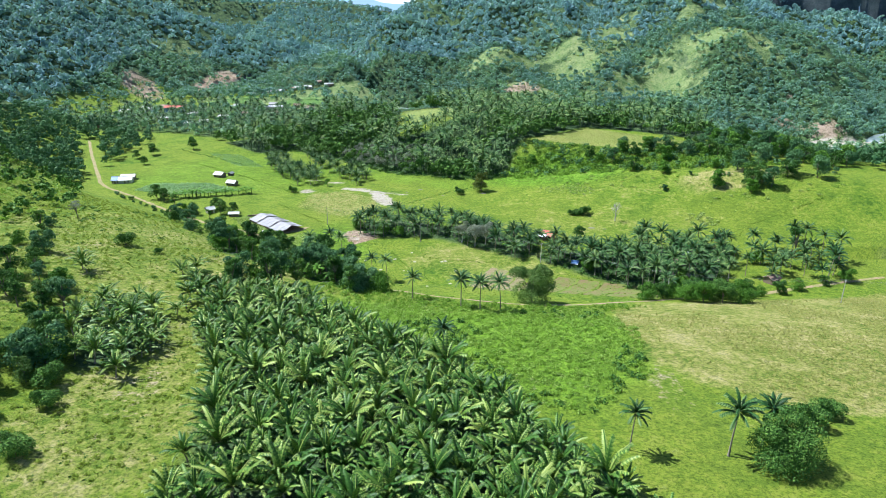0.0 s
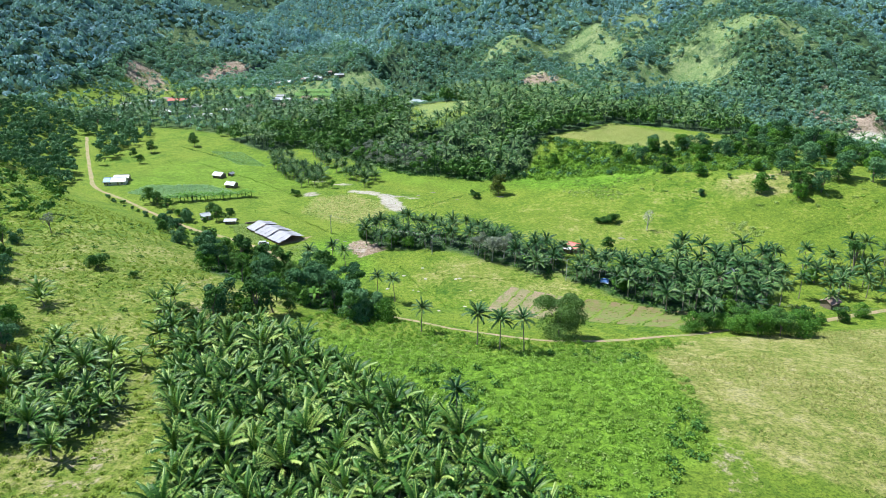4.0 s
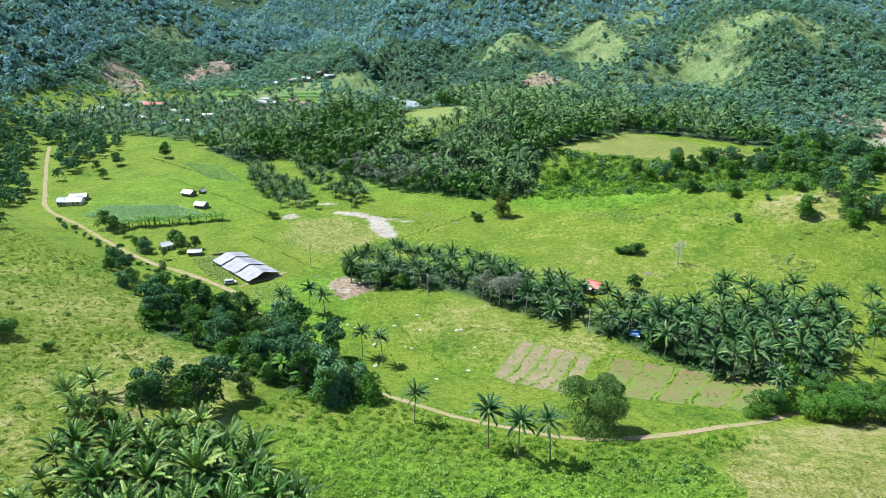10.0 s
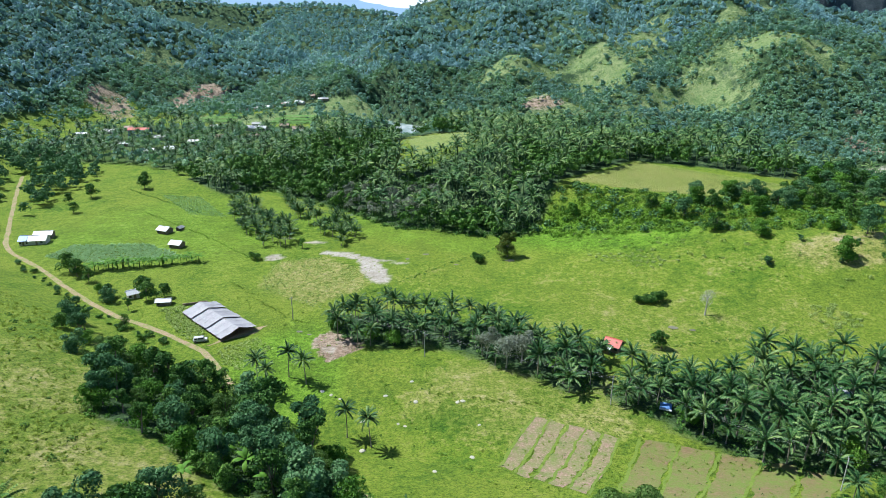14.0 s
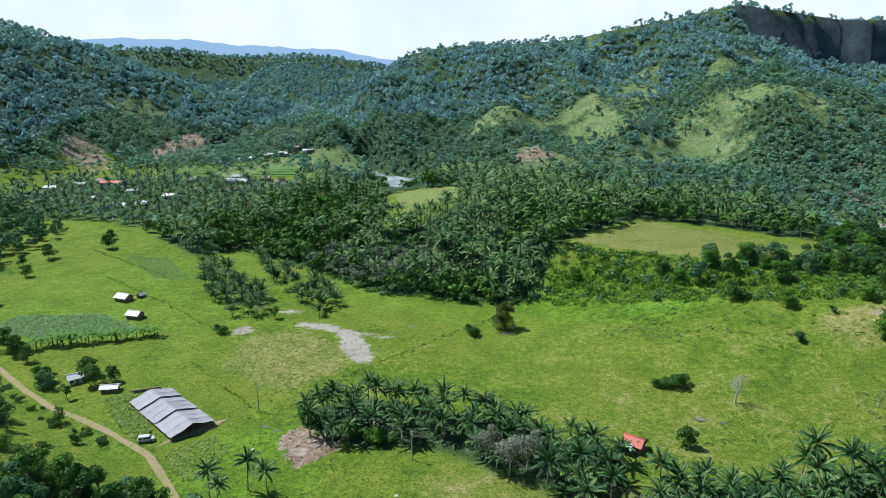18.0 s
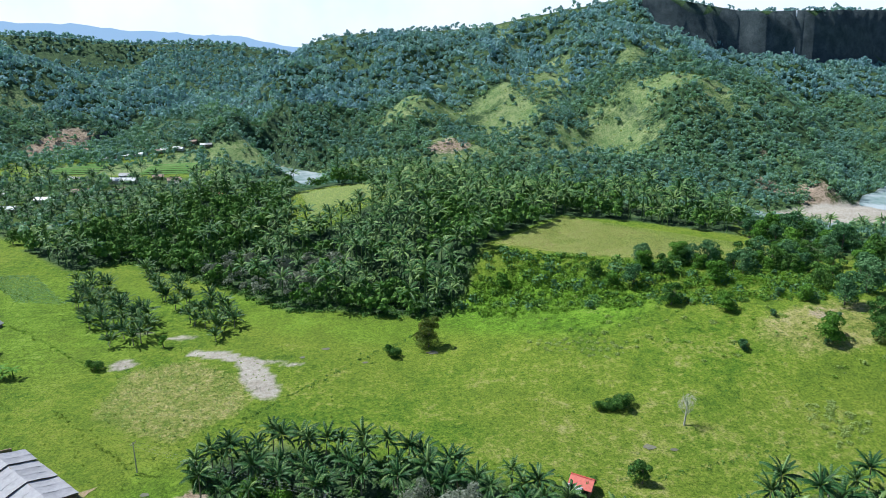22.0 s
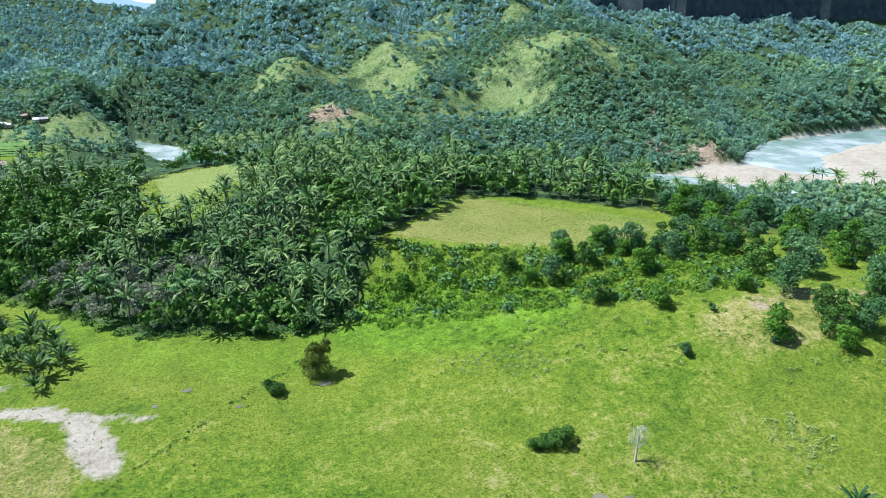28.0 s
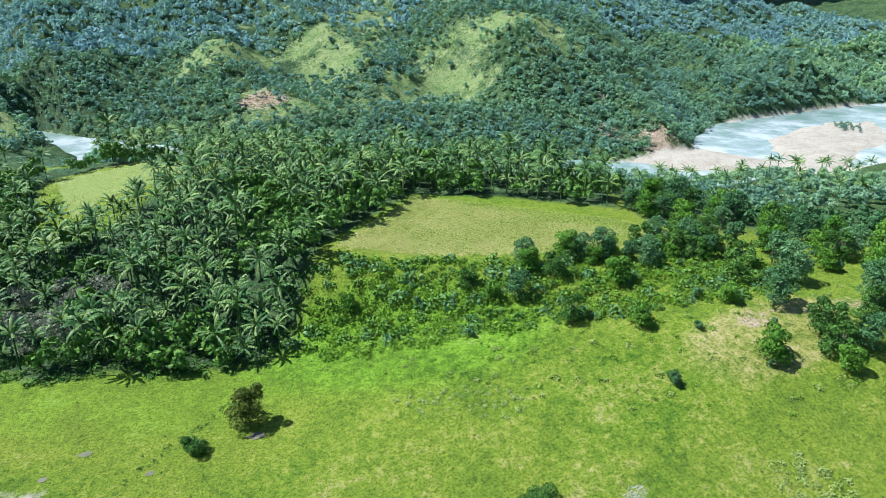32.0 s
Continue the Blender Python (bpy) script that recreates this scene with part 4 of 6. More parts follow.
xs, ys = scatter(BELT, 6.6, R, 0.45)
mix = R.permutation(len(xs))
put(belt, stands(xs[mix], ys[mix], R, 0.7, 1.35), SEEN)
put(belt, stands(np.array([-72.0, -76, -70, -70, -66, -60, -58, -64, -54]), np.array([199.0, 201, 205, 213, 214, 212, 218, 218, 221]), R, 0.75, 1.05), SEEN)
put(belt, stands(np.array([-104.0, -98, -112, -94, -120, -126, -101, -97, -105, -92, -89, -110]), np.array([160.0, 150, 166, 138, 176, 186, 167, 158, 174, 146, 139, 182]), R, 0.75, 1.1), SEEN)
put(belt, stands(np.array([-112.0, -124, -130, -142, -150, -160]), np.array([318.0, 330, 345, 352, 362, 372]), R, 0.45, 0.75), SEEN)

put(belt, stands(np.array([-150.0, -143, -130, -118, -121, -109, -126, -134, -112, -104, -138, -146]), np.array([340.0, 330, 317, 293, 303, 299, 308, 312, 287, 292, 322, 334]), R, 0.5, 0.95), SEEN)
put(belt, stands(np.array([-141.0, -136, -147, -131, -127, -122, -116, -112, -108, -104, -150, -143, -118, -97, -92, -89]), np.array([226.0, 218, 234, 208, 198, 190, 182, 176, 171, 164, 244, 215, 171, 152, 144, 132]), R, 0.5, 0.9), SEEN)
# terrace scarp, brush and trees
scarp = [broadleaf(90 + k, "rounded green tree on the brushy slope", "tree", "scarp trees", (M_LEAF_BLUE, M_LEAF_BRIGHT, M_LEAF)[k % 3], 9.0 + k, 4.5 + 0.35 * k, 0.02, 11, 1150, 0.48) for k in range(4)]
sx = np.array([114, 141, 156, 166, 132, 120, 104, 96, 77, 49, 159, 183, 139, 155, 162, 157, 141, 126, 159, 173, 68, 103, 110, 130, 150, 147, 178, 192, 205, 88, 84])
sy = np.array([369, 365, 359, 357, 382, 391, 401, 418, 410, 438, 367, 371, 363, 355, 363, 381, 394, 411, 397, 391, 430, 427, 421, 427, 374, 388, 366, 362, 370, 421, 428.0])
ss = np.array([0.45, 1.1, 0.95, 1.0, 0.75, 0.8, 0.9, 0.85, 0.75, 0.7, 1.0, 1.2, 0.7, 0.8, 1.0, 1.1, 1.0, 1.0, 1.1, 1.2, 0.8, 0.9, 0.9, 1.0, 0.6, 0.7, 1.0, 1.1, 1.1, 0.7, 0.7])
put(scarp, [(x, y, z - 0.2, 1.7 * k, q) for k, (x, y, z, q) in enumerate(zip(sx, sy, height(sx, sy), ss))], SEEN)
xs, ys = scatter([(100, 433), (124, 424), (150, 412), (172, 412), (175, 438), (150, 428), (128, 432), (104, 440)], 5.5, R)
put(scarp, stands(xs, ys, R, 0.6, 1.1), SEEN)
xs, ys = scatter([(168, 405), (200, 385), (230, 380), (225, 470), (200, 490), (168, 465)], 8.8, R)
put(scarp, stands(xs, ys, R, 0.7, 1.25), SEEN)
lonetree = broadleaf(120, "lone rust-tinged tree on the open meadow", "tree", "", M_LEAF_RUST, 12.0, 5.0, 0.04, 13, 2800, 0.36)
lonetree.matrix_basis = pose(15, 406, h(15, 406) - 0.1) @ Matrix.Scale(1.12, 4)
bush_a = shrub(121, "low round green bush on the meadow", "meadow bushes", M_LEAF, 5.2, 3.6, 1700, 0.28)
put([bush_a], [(1.4, 400, h(1.4, 400), 0.3, 1.0), (61.5, 354, h(61, 354), 1.0, 0.72), (68, 353, h(68, 353), 2.0, 1.12), (65.5, 353.5, h(65, 353), 4.0, 0.8), (115, 371, h(115, 371), 2.0, 0.55), (-99, 400, h(-99, 400), 1, 0.9), (-116, 231, h(-116, 231), 2, 1.1), (-104, 229, h(-104, 229), 2, 0.5), (46, 320, h(46, 320), 2, 0.8), (70, 127, h(70, 127), 1, 1.2), (76, 131, h(76, 131), 1, 1.0), (-80, 124, h(-80, 124), 1, 0.9), (-84, 132, h(-84, 132), 3, 1.1), (-88, 141, h(-88, 141), 2.2, 1.3), (-76, 108, h(-76, 108), 0.4, 1.0), (-90, 118, h(-90, 118), 5, 1.2), (-95, 128, h(-95, 128), 4, 1.4), (-101, 138, h(-101, 138), 1.2, 1.3)], SEEN)

XTRA = [(230, 380), (262, 370), (310, 400), (310, 470), (215, 500), (200, 492), (225, 470)]

# bamboo clump, dome tree at the start
bam = broadleaf(130, "large feathery bamboo clump beside the track", "bamboo", "", M_BAMBOO, 13.0, 8.6, 0.0, 14, 9500, 0.3, name="bamboo_clump")
bam.matrix_basis = pose(26, 219, h(26, 219))
dome = broadleaf(131, "dense dome-shaped dark tree", "tree", "", M_LEAF, 10.5, 6.6, -0.05, 30, 11000, 0.26)
dome.matrix_basis = pose(59, 113, h(59, 113))


# ---- woods ----
def joined(name, label, category, mat, items, protos, group=""):
    """Many plants in one object: items of (x, y, z, turn, scale)."""
    items = np.array(items, float)
    heap = Heap()
    which = np.arange(len(items)) % len(protos)
    for k, (v, t) in enumerate(protos):
        sel = items[which == k]
        if not len(sel):
            continue
        c, s = np.cos(sel[:, 3]), np.sin(sel[:, 3])
        x = (v[None, :, 0] * c[:, None] - v[None, :, 1] * s[:, None]) * sel[:, 4:5] + sel[:, 0:1]
        y = (v[None, :, 0] * s[:, None] + v[None, :, 1] * c[:, None]) * sel[:, 4:5] + sel[:, 1:2]
        z = v[None, :, 2] * sel[:, 4:5] + sel[:, 2:3]
        heap.add(np.stack([x, y, z], -1).reshape(-1, 3), (t[None] + (np.arange(len(sel)) * len(v))[:, None, None]).reshape(-1, 3))
    return tagged(new(name, heap.mesh(name, mat)), label, category, group, "stuff")


def far_tree(seed, tall, width, count, size, low=0.0, wild=0.28):
    rng = np.random.RandomState(seed)
    heap = Heap()
    c, r = lobes(rng, 5, width, tall * (0.3 + low), tall * 0.75)
    leaf_cloud(heap, rng, c, r, count, size, 0.85, wild)
    return heap.arrays()


def far_palm(seed, tall, fronds=14, n=8):
    heap = palm_crown(seed, False, fronds, n, False, tall)
    tube(heap, [(0, 0, 0), (0.1, 0, tall)], [0.22, 0.15], 4)
    return heap.arrays()


FPALMS = [far_palm(200 + k, 6.5 + 1.7 * k, 14, 10) for k in range(6)]
GREYS = [far_tree(220 + k, 9 + k, 4.4, 330, 0.42, 0.1, 1.2) for k in range(3)]
BTREES = [far_tree(240 + k, 9 + k, 4.2 + 0.4 * k, 90, 1.1) for k in range(5)]
FTREES = [far_tree(210 + k, 9 + k, 4.2 + 0.4 * k, 190, 0.8) for k in range(5)]
xs, ys = scatter(FOREST, 5.9, R, 0.45, [CLEARING, GAP])
items = stands(xs, ys, R, 0.75, 1.3)
kinds = fbm(xs, ys, 40, 2) + R.uniform(-0.25, 0.25, len(xs))
grey = (np.hypot((xs + 55) / 40, (ys - 480) / 22) < 1) & (R.rand(len(xs)) < 0.5)
joined("palm_forest", "dense grove of dark coconut palms", "forest", M_PALM_TALL, [i for i, k, g in zip(items, kinds, grey) if k < 0.1 and not g], FPALMS)
joined("mixed_woodland", "broadleaf trees among the palms", "forest", M_LEAF, [i for i, k, g in zip(items, kinds, grey) if k >= 0.1 and not g], FTREES)
joined("bare_grey_trees", "greyish half-bare trees among the palms", "forest", M_LEAF_GREY, [i for i, g in zip(items, grey) if g], GREYS)
xs, ys = scatter([(-360, 600), (-250, 590), (-190, 560), (-150, 620), (-110, 650), (-100, 738), (-160, 744), (-360, 752)], 7.2, R, 0.5)
VILLAGE = [(-298, 712), (-199, 736), (-113, 678), (-160, 735), (-152, 722), (-316, 612), (-254, 632), (-240, 640), (-230, 668), (-216, 695), (-338, 677), (-330, 720), (-318, 735), (-345, 700), (-270, 690), (-285, 660), (-190, 700), (-205, 760), (-240, 745), (-177, 752)]
free = np.ones(len(xs), bool)
for hx_, hy_ in VILLAGE:
    free &= np.hypot((xs - hx_) / 9, (ys - hy_ + 9) / 15) > 1
xs, ys = xs[free], ys[free]
items = stands(xs, ys, R, 0.7, 1.1)
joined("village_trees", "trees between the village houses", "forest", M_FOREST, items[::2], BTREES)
joined("village_palms", "palms between the village houses", "forest", M_PALM_TALL, items[1::2], FPALMS)

# mountain forest
MTREES = [far_tree(230 + k, 7 + 1.0 * k, 3.8 + 0.5 * k, 52, 1.1, -0.08, 0.16) for k in range(6)]
UTREES = [far_tree(270 + k, 7 + 1.0 * k, 4.4 + 0.5 * k, 34, 1.5, -0.08, 0.16) for k in range(6)]
DTREES = [far_tree(250 + k, 7 + 1.2 * k, 4.2 + 0.6 * k, 16, 2.4, -0.1, 0.2) for k in range(4)]


def mountain(x0, x1, y0, y1, gap, name, label, big=1.0, seed=5, thin=0.0, mat=None, kinds=None):
    rng = np.random.RandomState(seed)
    gx, gy = np.meshgrid(np.arange(x0, x1, gap), np.arange(y0, y1, gap))
    gx, gy = (gx + rng.uniform(-0.5, 0.5, gx.shape) * gap).ravel(), (gy + rng.uniform(-0.5, 0.5, gy.shape) * gap).ravel()
    z = height(gx, gy)
    river, half = along(RIVER, gx, gy)
    open_ = np.zeros(gx.shape)
    for cx, cy, rx, ry, a in MEADOWS + [(-326, 930, 30, 58, 0), (-385, 832, 26, 46, 0.7), (82, 876, 28, 18, 0)]:
        open_ = np.maximum(open_, spot(gx, gy, cx, cy, rx, ry, a))
    open_ = np.maximum(open_, 0.62 * sm(0.06, 0.24, fbm(gx, gy, 75, 3)) * sm(0, 60, gx) * sm(450, 380, gx) * sm(800, 850, gy) * sm(1130, 1050, gy))
    ok = (river - half[:, 0] > np.where(gx > 250, 7, 3)) & (0.72 * open_ < rng.uniform(0.05, 1.0, gx.shape)) & ((np.abs(gx) < 0.85 * gy + 60) | (gx > 0) & (gx < 1.1 * gy + 60))
    ok &= ~inside(GAP, gx, gy)
    ok &= 0.9 * glade(gx, gy) < rng.uniform(0, 1, gx.shape)
    back = np.interp(gx, [p[0] for p in CREST], [p[1] for p in CREST])
    ok &= (gx < -80) | (gy < back - 9) | ((gy > back + 5) & (gy < back + 18))
    ok &= fbm(gx, gy, 45, 3) + 0.55 * rng.rand(len(gx)) > thin
    ok &= (gy > 1250) | ~((gx > -380) & (gx < -90) & (gy < 800)) 
    gx, gy, z = gx[ok], gy[ok], z[ok]
    drop = 0.8 + 3.0 * (gy > np.interp(gx, [p[0] for p in CREST], [p[1] for p in CREST]) - 18) * (gx > -80)
    items = [(a, b, c - q, t, s) for a, b, c, q, t, s in zip(gx, gy, z, drop, rng.uniform(0, 6.28, len(gx)), rng.choice([0.65, 0.8, 0.95, 1.1, 1.45], len(gx)) * big)]
    joined(name, label, "forest", mat or M_FOREST, items, kinds or MTREES)


xs, ys = scatter(XTRA, 8.5, R)
joined("slope_trees", "trees on the slope beside the terrace", "forest", M_LEAF_BLUE, stands(xs, ys, R, 0.8, 1.3), FTREES)
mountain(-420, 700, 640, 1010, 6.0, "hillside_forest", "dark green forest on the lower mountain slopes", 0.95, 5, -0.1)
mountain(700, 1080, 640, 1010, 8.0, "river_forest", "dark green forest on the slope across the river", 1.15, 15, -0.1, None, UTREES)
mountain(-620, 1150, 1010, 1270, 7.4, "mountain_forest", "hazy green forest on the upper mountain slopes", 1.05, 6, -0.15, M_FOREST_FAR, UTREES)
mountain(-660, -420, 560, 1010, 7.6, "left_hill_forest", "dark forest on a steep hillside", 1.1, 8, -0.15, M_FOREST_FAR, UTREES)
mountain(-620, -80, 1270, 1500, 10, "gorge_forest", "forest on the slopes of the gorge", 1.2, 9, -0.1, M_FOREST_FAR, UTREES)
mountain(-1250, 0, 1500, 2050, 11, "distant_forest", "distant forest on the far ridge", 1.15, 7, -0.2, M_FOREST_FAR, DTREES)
xs, ys = scatter([(-310, 320), (-240, 400), (-250, 560), (-340, 640), (-380, 560), (-340, 320)], 8, R, 0.45)
free = along([(-221, 410, 0), (-233, 430, 0), (-256, 468, 0), (-284, 516, 0), (-304, 552, 0)], xs, ys)[0] > 7
joined("hill_edge_trees", "trees on the hill beside the valley", "forest", M_LEAF_BLUE, stands(xs[free], ys[free], R, 0.7, 1.2), FTREES)
BANK = [(130, 580), (185, 505), (300, 480), (420, 470), (430, 545), (330, 585), (290, 620), (190, 660), (60, 735), (-20, 780), (-60, 760), (-60, 655), (20, 645), (60, 628)]
xs, ys = scatter(BANK, 7.6, R, 0.45, [GAP])
items = stands(xs, ys, R, 0.7, 1.1)
joined("bank_trees", "trees on the bank above the river", "forest", M_FOREST, [q for k, q in enumerate(items) if k % 6], FTREES)
joined("bank_palms", "palms on the bank above the river", "forest", M_PALM_TALL, items[::6], FPALMS)
xs, ys = scatter([(596, 700), (612, 694), (632, 722), (616, 730)], 7, R)
joined("islet_trees", "small trees on a sandbar in the river", "trees", M_FOREST, stands(xs, ys, R, 0.4, 0.8), FTREES)


# ---- low growth ----
def tuft(seed, n, tall, spread, wide):
    rng = np.random.RandomState(seed)
    a, q = rng.uniform(0, 6.28, n), rng.uniform(0.2, 1, n)
    base = np.stack([np.cos(a) * spread * 0.4 * q, np.sin(a) * spread * 0.4 * q, np.zeros(n)], 1)
    side = np.stack([-np.sin(a), np.cos(a), np.zeros(n)], 1) * wide
    tip = base + np.stack([np.cos(a) * spread * q, np.sin(a) * spread * q, tall * rng.uniform(0.6, 1.1, n)], 1)
    return np.stack([base - side, base + side, tip], 1).reshape(-1, 3), np.arange(3 * n).reshape(-1, 3)


def clump(seed, radius, count, size, flat=0.6):
    rng = np.random.RandomState(seed)
    heap = Heap()
    leaf_cloud(heap, rng, [(0, 0, 0), (radius * 0.5, 0.2, 0.1), (-radius * 0.4, radius * 0.3, 0)], [radius, radius * 0.7, radius * 0.7], count, size, flat)
    return heap.arrays()


def strew(name, label, mat, poly, gap, protos, low, high, seed, keep=None, holes=(), category="weeds"):
    rng = np.random.RandomState(seed)
    xs, ys = scatter(poly, gap, rng, 0.5, holes)
    if keep is not None:
        ok = keep(xs, ys, rng)
        xs, ys = xs[ok], ys[ok]
    return joined(name, label, category, mat, stands(xs, ys, rng, low, high, 0.05), protos)


WEEDS = [clump(300 + k, 0.8, 34, 0.22, 0.8) for k in range(4)]
TALL_WEEDS = [clump(305 + k, 1.1, 80, 0.24, 1.15) for k in range(4)]
MOUNDS = [clump(310 + k, 1.6, 84, 0.32, 0.75) for k in range(4)]
TUFTS = [tuft(320 + k, 9, 0.42, 0.8, 0.16) for k in range(4)]
SMALL = [clump(330 + k, 0.6, 12, 0.3, 0.4) for k in range(4)]
ragged = lambda poly, deep: (lambda x, y, r: soft_in(poly, x, y, deep) + 0.9 * fbm(x, y, 14, 3) > 0.62 * r.rand(len(x)) + 0.2)
strew("crop_weeds", "lush green weeds growing in a field", M_WEED, CROP, 2.0, WEEDS, 0.5, 1.5, 1, ragged(CROP, 12))
strew("crop_mounds", "leafy mounds of bright weeds in the field", M_WEED, CROP, 3.0, TALL_WEEDS, 0.5, 1.25, 41, ragged(CROP, 12))
strew("crop_tops", "pale silvery weed heads in the field", M_PALE_SCRUB, CROP, 3.6, WEEDS, 0.5, 1.2, 46, lambda x, y, r: fbm(x + 50, y, 18, 3) + 0.4 * r.rand(len(x)) > 0.2)
rows = lambda x, y, r: (np.abs(((x * 0.9 + y * 0.45) / 4.6) % 1 - 0.5) < 0.2) & (r.rand(len(x)) < 0.6) & (fbm(x, y, 30, 2) > -0.12)
strew("young_seedlings", "dark young plants in rows among the weeds", M_LEAF, [(-20, 200), (5, 197), (46, 203), (50, 180), (45, 150), (30, 130), (10, 136), (-18, 172)], 1.9, TALL_WEEDS, 0.9, 1.4, 2, rows, category="crop")
strew("hill_weeds", "grass and low weeds on the hill", M_MEADOW, [(-175, 110), (-48, 100), (-52, 140), (-70, 176), (-66, 204), (-92, 252), (-110, 290), (-150, 330), (-220, 370), (-220, 250)], 2.0, SMALL, 0.3, 1.3, 3, lambda x, y, r: fbm(x, y, 18, 3) + 0.5 * r.rand(len(x)) + 0.25 * (y < 160) > 0.12)
strew("hill_mounds", "leafy bright mounds of weeds over the hill pasture", M_HILL_WEED, [(-175, 110), (-48, 100), (-52, 140), (-70, 176), (-66, 204), (-60, 226), (-92, 252), (-110, 290), (-150, 330), (-220, 370), (-220, 250)], 2.5, TALL_WEEDS, 0.2, 0.75, 43, lambda x, y, r: fbm(x, y, 24, 3) + 0.5 * r.rand(len(x)) > 0.1)
strew("hill_shrubs", "dark low shrubs dotted over the hill", M_LEAF, [(-175, 130), (-110, 130), (-70, 180), (-90, 250), (-150, 320), (-190, 340)], 6, MOUNDS, 0.25, 0.85, 4, lambda x, y, r: fbm(x, y, 30, 2) + r.rand(len(x)) > 0.55)
strew("hill_tussocks", "dark green tussocks dotted over the hill pasture", M_LEAF, [(-175, 105), (-48, 95), (-50, 140), (-70, 176), (-66, 204), (-60, 222), (-92, 252), (-110, 290), (-150, 330), (-190, 340)], 2.6, SMALL, 0.25, 0.85, 31, lambda x, y, r: fbm(x, y, 22, 3) + 0.6 * r.rand(len(x)) > 0.22)
strew("meadow_tussocks", "dark green tussocks on the valley meadow", M_LEAF, [(-20, 240), (36, 218), (120, 256), (200, 290), (210, 360), (120, 380), (40, 430), (-30, 440), (-60, 400), (-70, 340), (-60, 300)], 3.6, SMALL, 0.25, 0.9, 32, lambda x, y, r: fbm(x, y, 22, 3) + 0.6 * r.rand(len(x)) > 0.3)
strew("strip_weeds", "low dry weeds scattered over the field strips", M_MEADOW, [(4, 257), (15, 281), (88, 258), (70, 232), (23, 243)], 2.2, WEEDS, 0.25, 0.7, 47, lambda x, y, r: fbm(x, y, 9, 3) + 0.5 * r.rand(len(x)) > 0.22)
HILLFRONT = [(-22, 232), (-5, 218), (19, 208), (57, 218), (64, 214), (46, 204), (5, 198), (-29, 210), (-50, 214), (-45, 232)]
strew("bank_weeds", "bright weeds above the track", M_WEED, HILLFRONT, 2.4, TALL_WEEDS, 0.5, 1.2, 5)
strew("dry_grass", "tall pale dry grass in a fallow field", M_STRAW, PALE, 1.15, TUFTS, 0.4, 1.15, 6, lambda x, y, r: fbm(x, y, 16, 4) + 0.4 * r.rand(len(x)) > 0.05)
strew("valley_tufts", "grass tufts on the valley floor", M_MEADOW, [(-70, 292), (-20, 240), (36, 218), (120, 256), (200, 290), (210, 360), (120, 380), (40, 440), (-40, 445), (-150, 510), (-240, 560), (-260, 480), (-215, 410), (-130, 345), (-95, 315)], 2.6, SMALL, 0.2, 0.95, 7,
      lambda x, y, r: fbm(x, y, 25, 3) + 0.3 * r.rand(len(x)) > 0.16)
strew("scarp_vines", "bright green vines and brush covering the scarp", M_WEED, [(28, 436), (49, 458), (76, 444), (94, 438), (124, 429), (160, 420), (190, 395), (165, 385), (130, 395), (90, 405), (60, 415), (40, 422)], 3.0, MOUNDS, 0.5, 1.8, 8)
strew("scarp_bushes", "dark leafy bushes crowding the scarp", M_LEAF, [(28, 434), (49, 458), (76, 444), (94, 438), (124, 429), (160, 420), (190, 395), (165, 382), (130, 393), (90, 405), (60, 417), (40, 424)], 5.0, TALL_WEEDS, 0.8, 2.6, 44, lambda x, y, r: r.rand(len(x)) < 0.75, category="bushes")
strew("scarp_thicket", "bluish green thicket on the scarp", M_LEAF_BLUE, [(28, 434), (49, 458), (76, 444), (94, 438), (124, 429), (160, 420), (190, 395), (165, 382), (130, 393), (90, 405), (60, 417), (40, 424)], 8.0, TALL_WEEDS, 1.2, 3.2, 45, lambda x, y, r: r.rand(len(x)) < 0.7, category="bushes")
strew("scarp_brush", "low brush and weeds on the slope below the terrace", M_WEED, [(25, 425), (60, 395), (100, 370), (140, 345), (200, 340), (210, 380), (165, 388), (130, 398), (90, 408), (50, 424)], 5.5, MOUNDS, 0.25, 0.8, 9,
      lambda x, y, r: r.rand(len(x)) < 0.7)
strew("grey_scrub", "pale grey-green scrub on the meadow", M_PALE_SCRUB, [(118, 325), (132, 328), (128, 346), (116, 342)], 2.6, MOUNDS, 0.5, 1.0, 10)
strew("pale_scrub", "silvery weeds on the slope", M_PALE_SCRUB, [(48, 398), (70, 392), (86, 380), (74, 376), (54, 388)], 2.6, MOUNDS, 0.3, 0.7, 12)
strew("slope_scrub", "pale leafy scrub dotted over the slope", M_PALE_SCRUB, [(30, 427), (60, 395), (100, 366), (140, 340), (200, 338), (205, 378), (150, 392), (124, 412), (94, 425), (60, 432)], 6.0, MOUNDS, 0.25, 0.95, 42, lambda x, y, r: r.rand(len(x)) < 0.55)
strew("maize_plants", "rows of ripening maize", M_MAIZE, [(51, 467), (75, 451), (94, 444), (124, 436), (152, 431), (174, 440), (160, 458), (128, 486), (97, 514)], 0.8, [tuft(340 + k, 6, 0.4, 0.75, 0.2) for k in range(3)], 0.7, 1.1, 11, category="crop")
strew("clearing_crop", "young green crop in the clearing", M_MAIZE, CLEARING, 1.7, TUFTS, 0.8, 1.2, 13, category="crop")
strew("leafy_crop", "bluish green leafy crop in a plot", M_GREENS, GREENS, 1.1, SMALL, 0.7, 1.2, 14, category="crop")
strew("maize_patch", "green maize patch behind the banana row", M_GREENS, [(-192, 416), (-158, 420), (-130, 402), (-166, 392), (-196, 400)], 1.0, TUFTS, 1.0, 2.0, 15, category="crop")
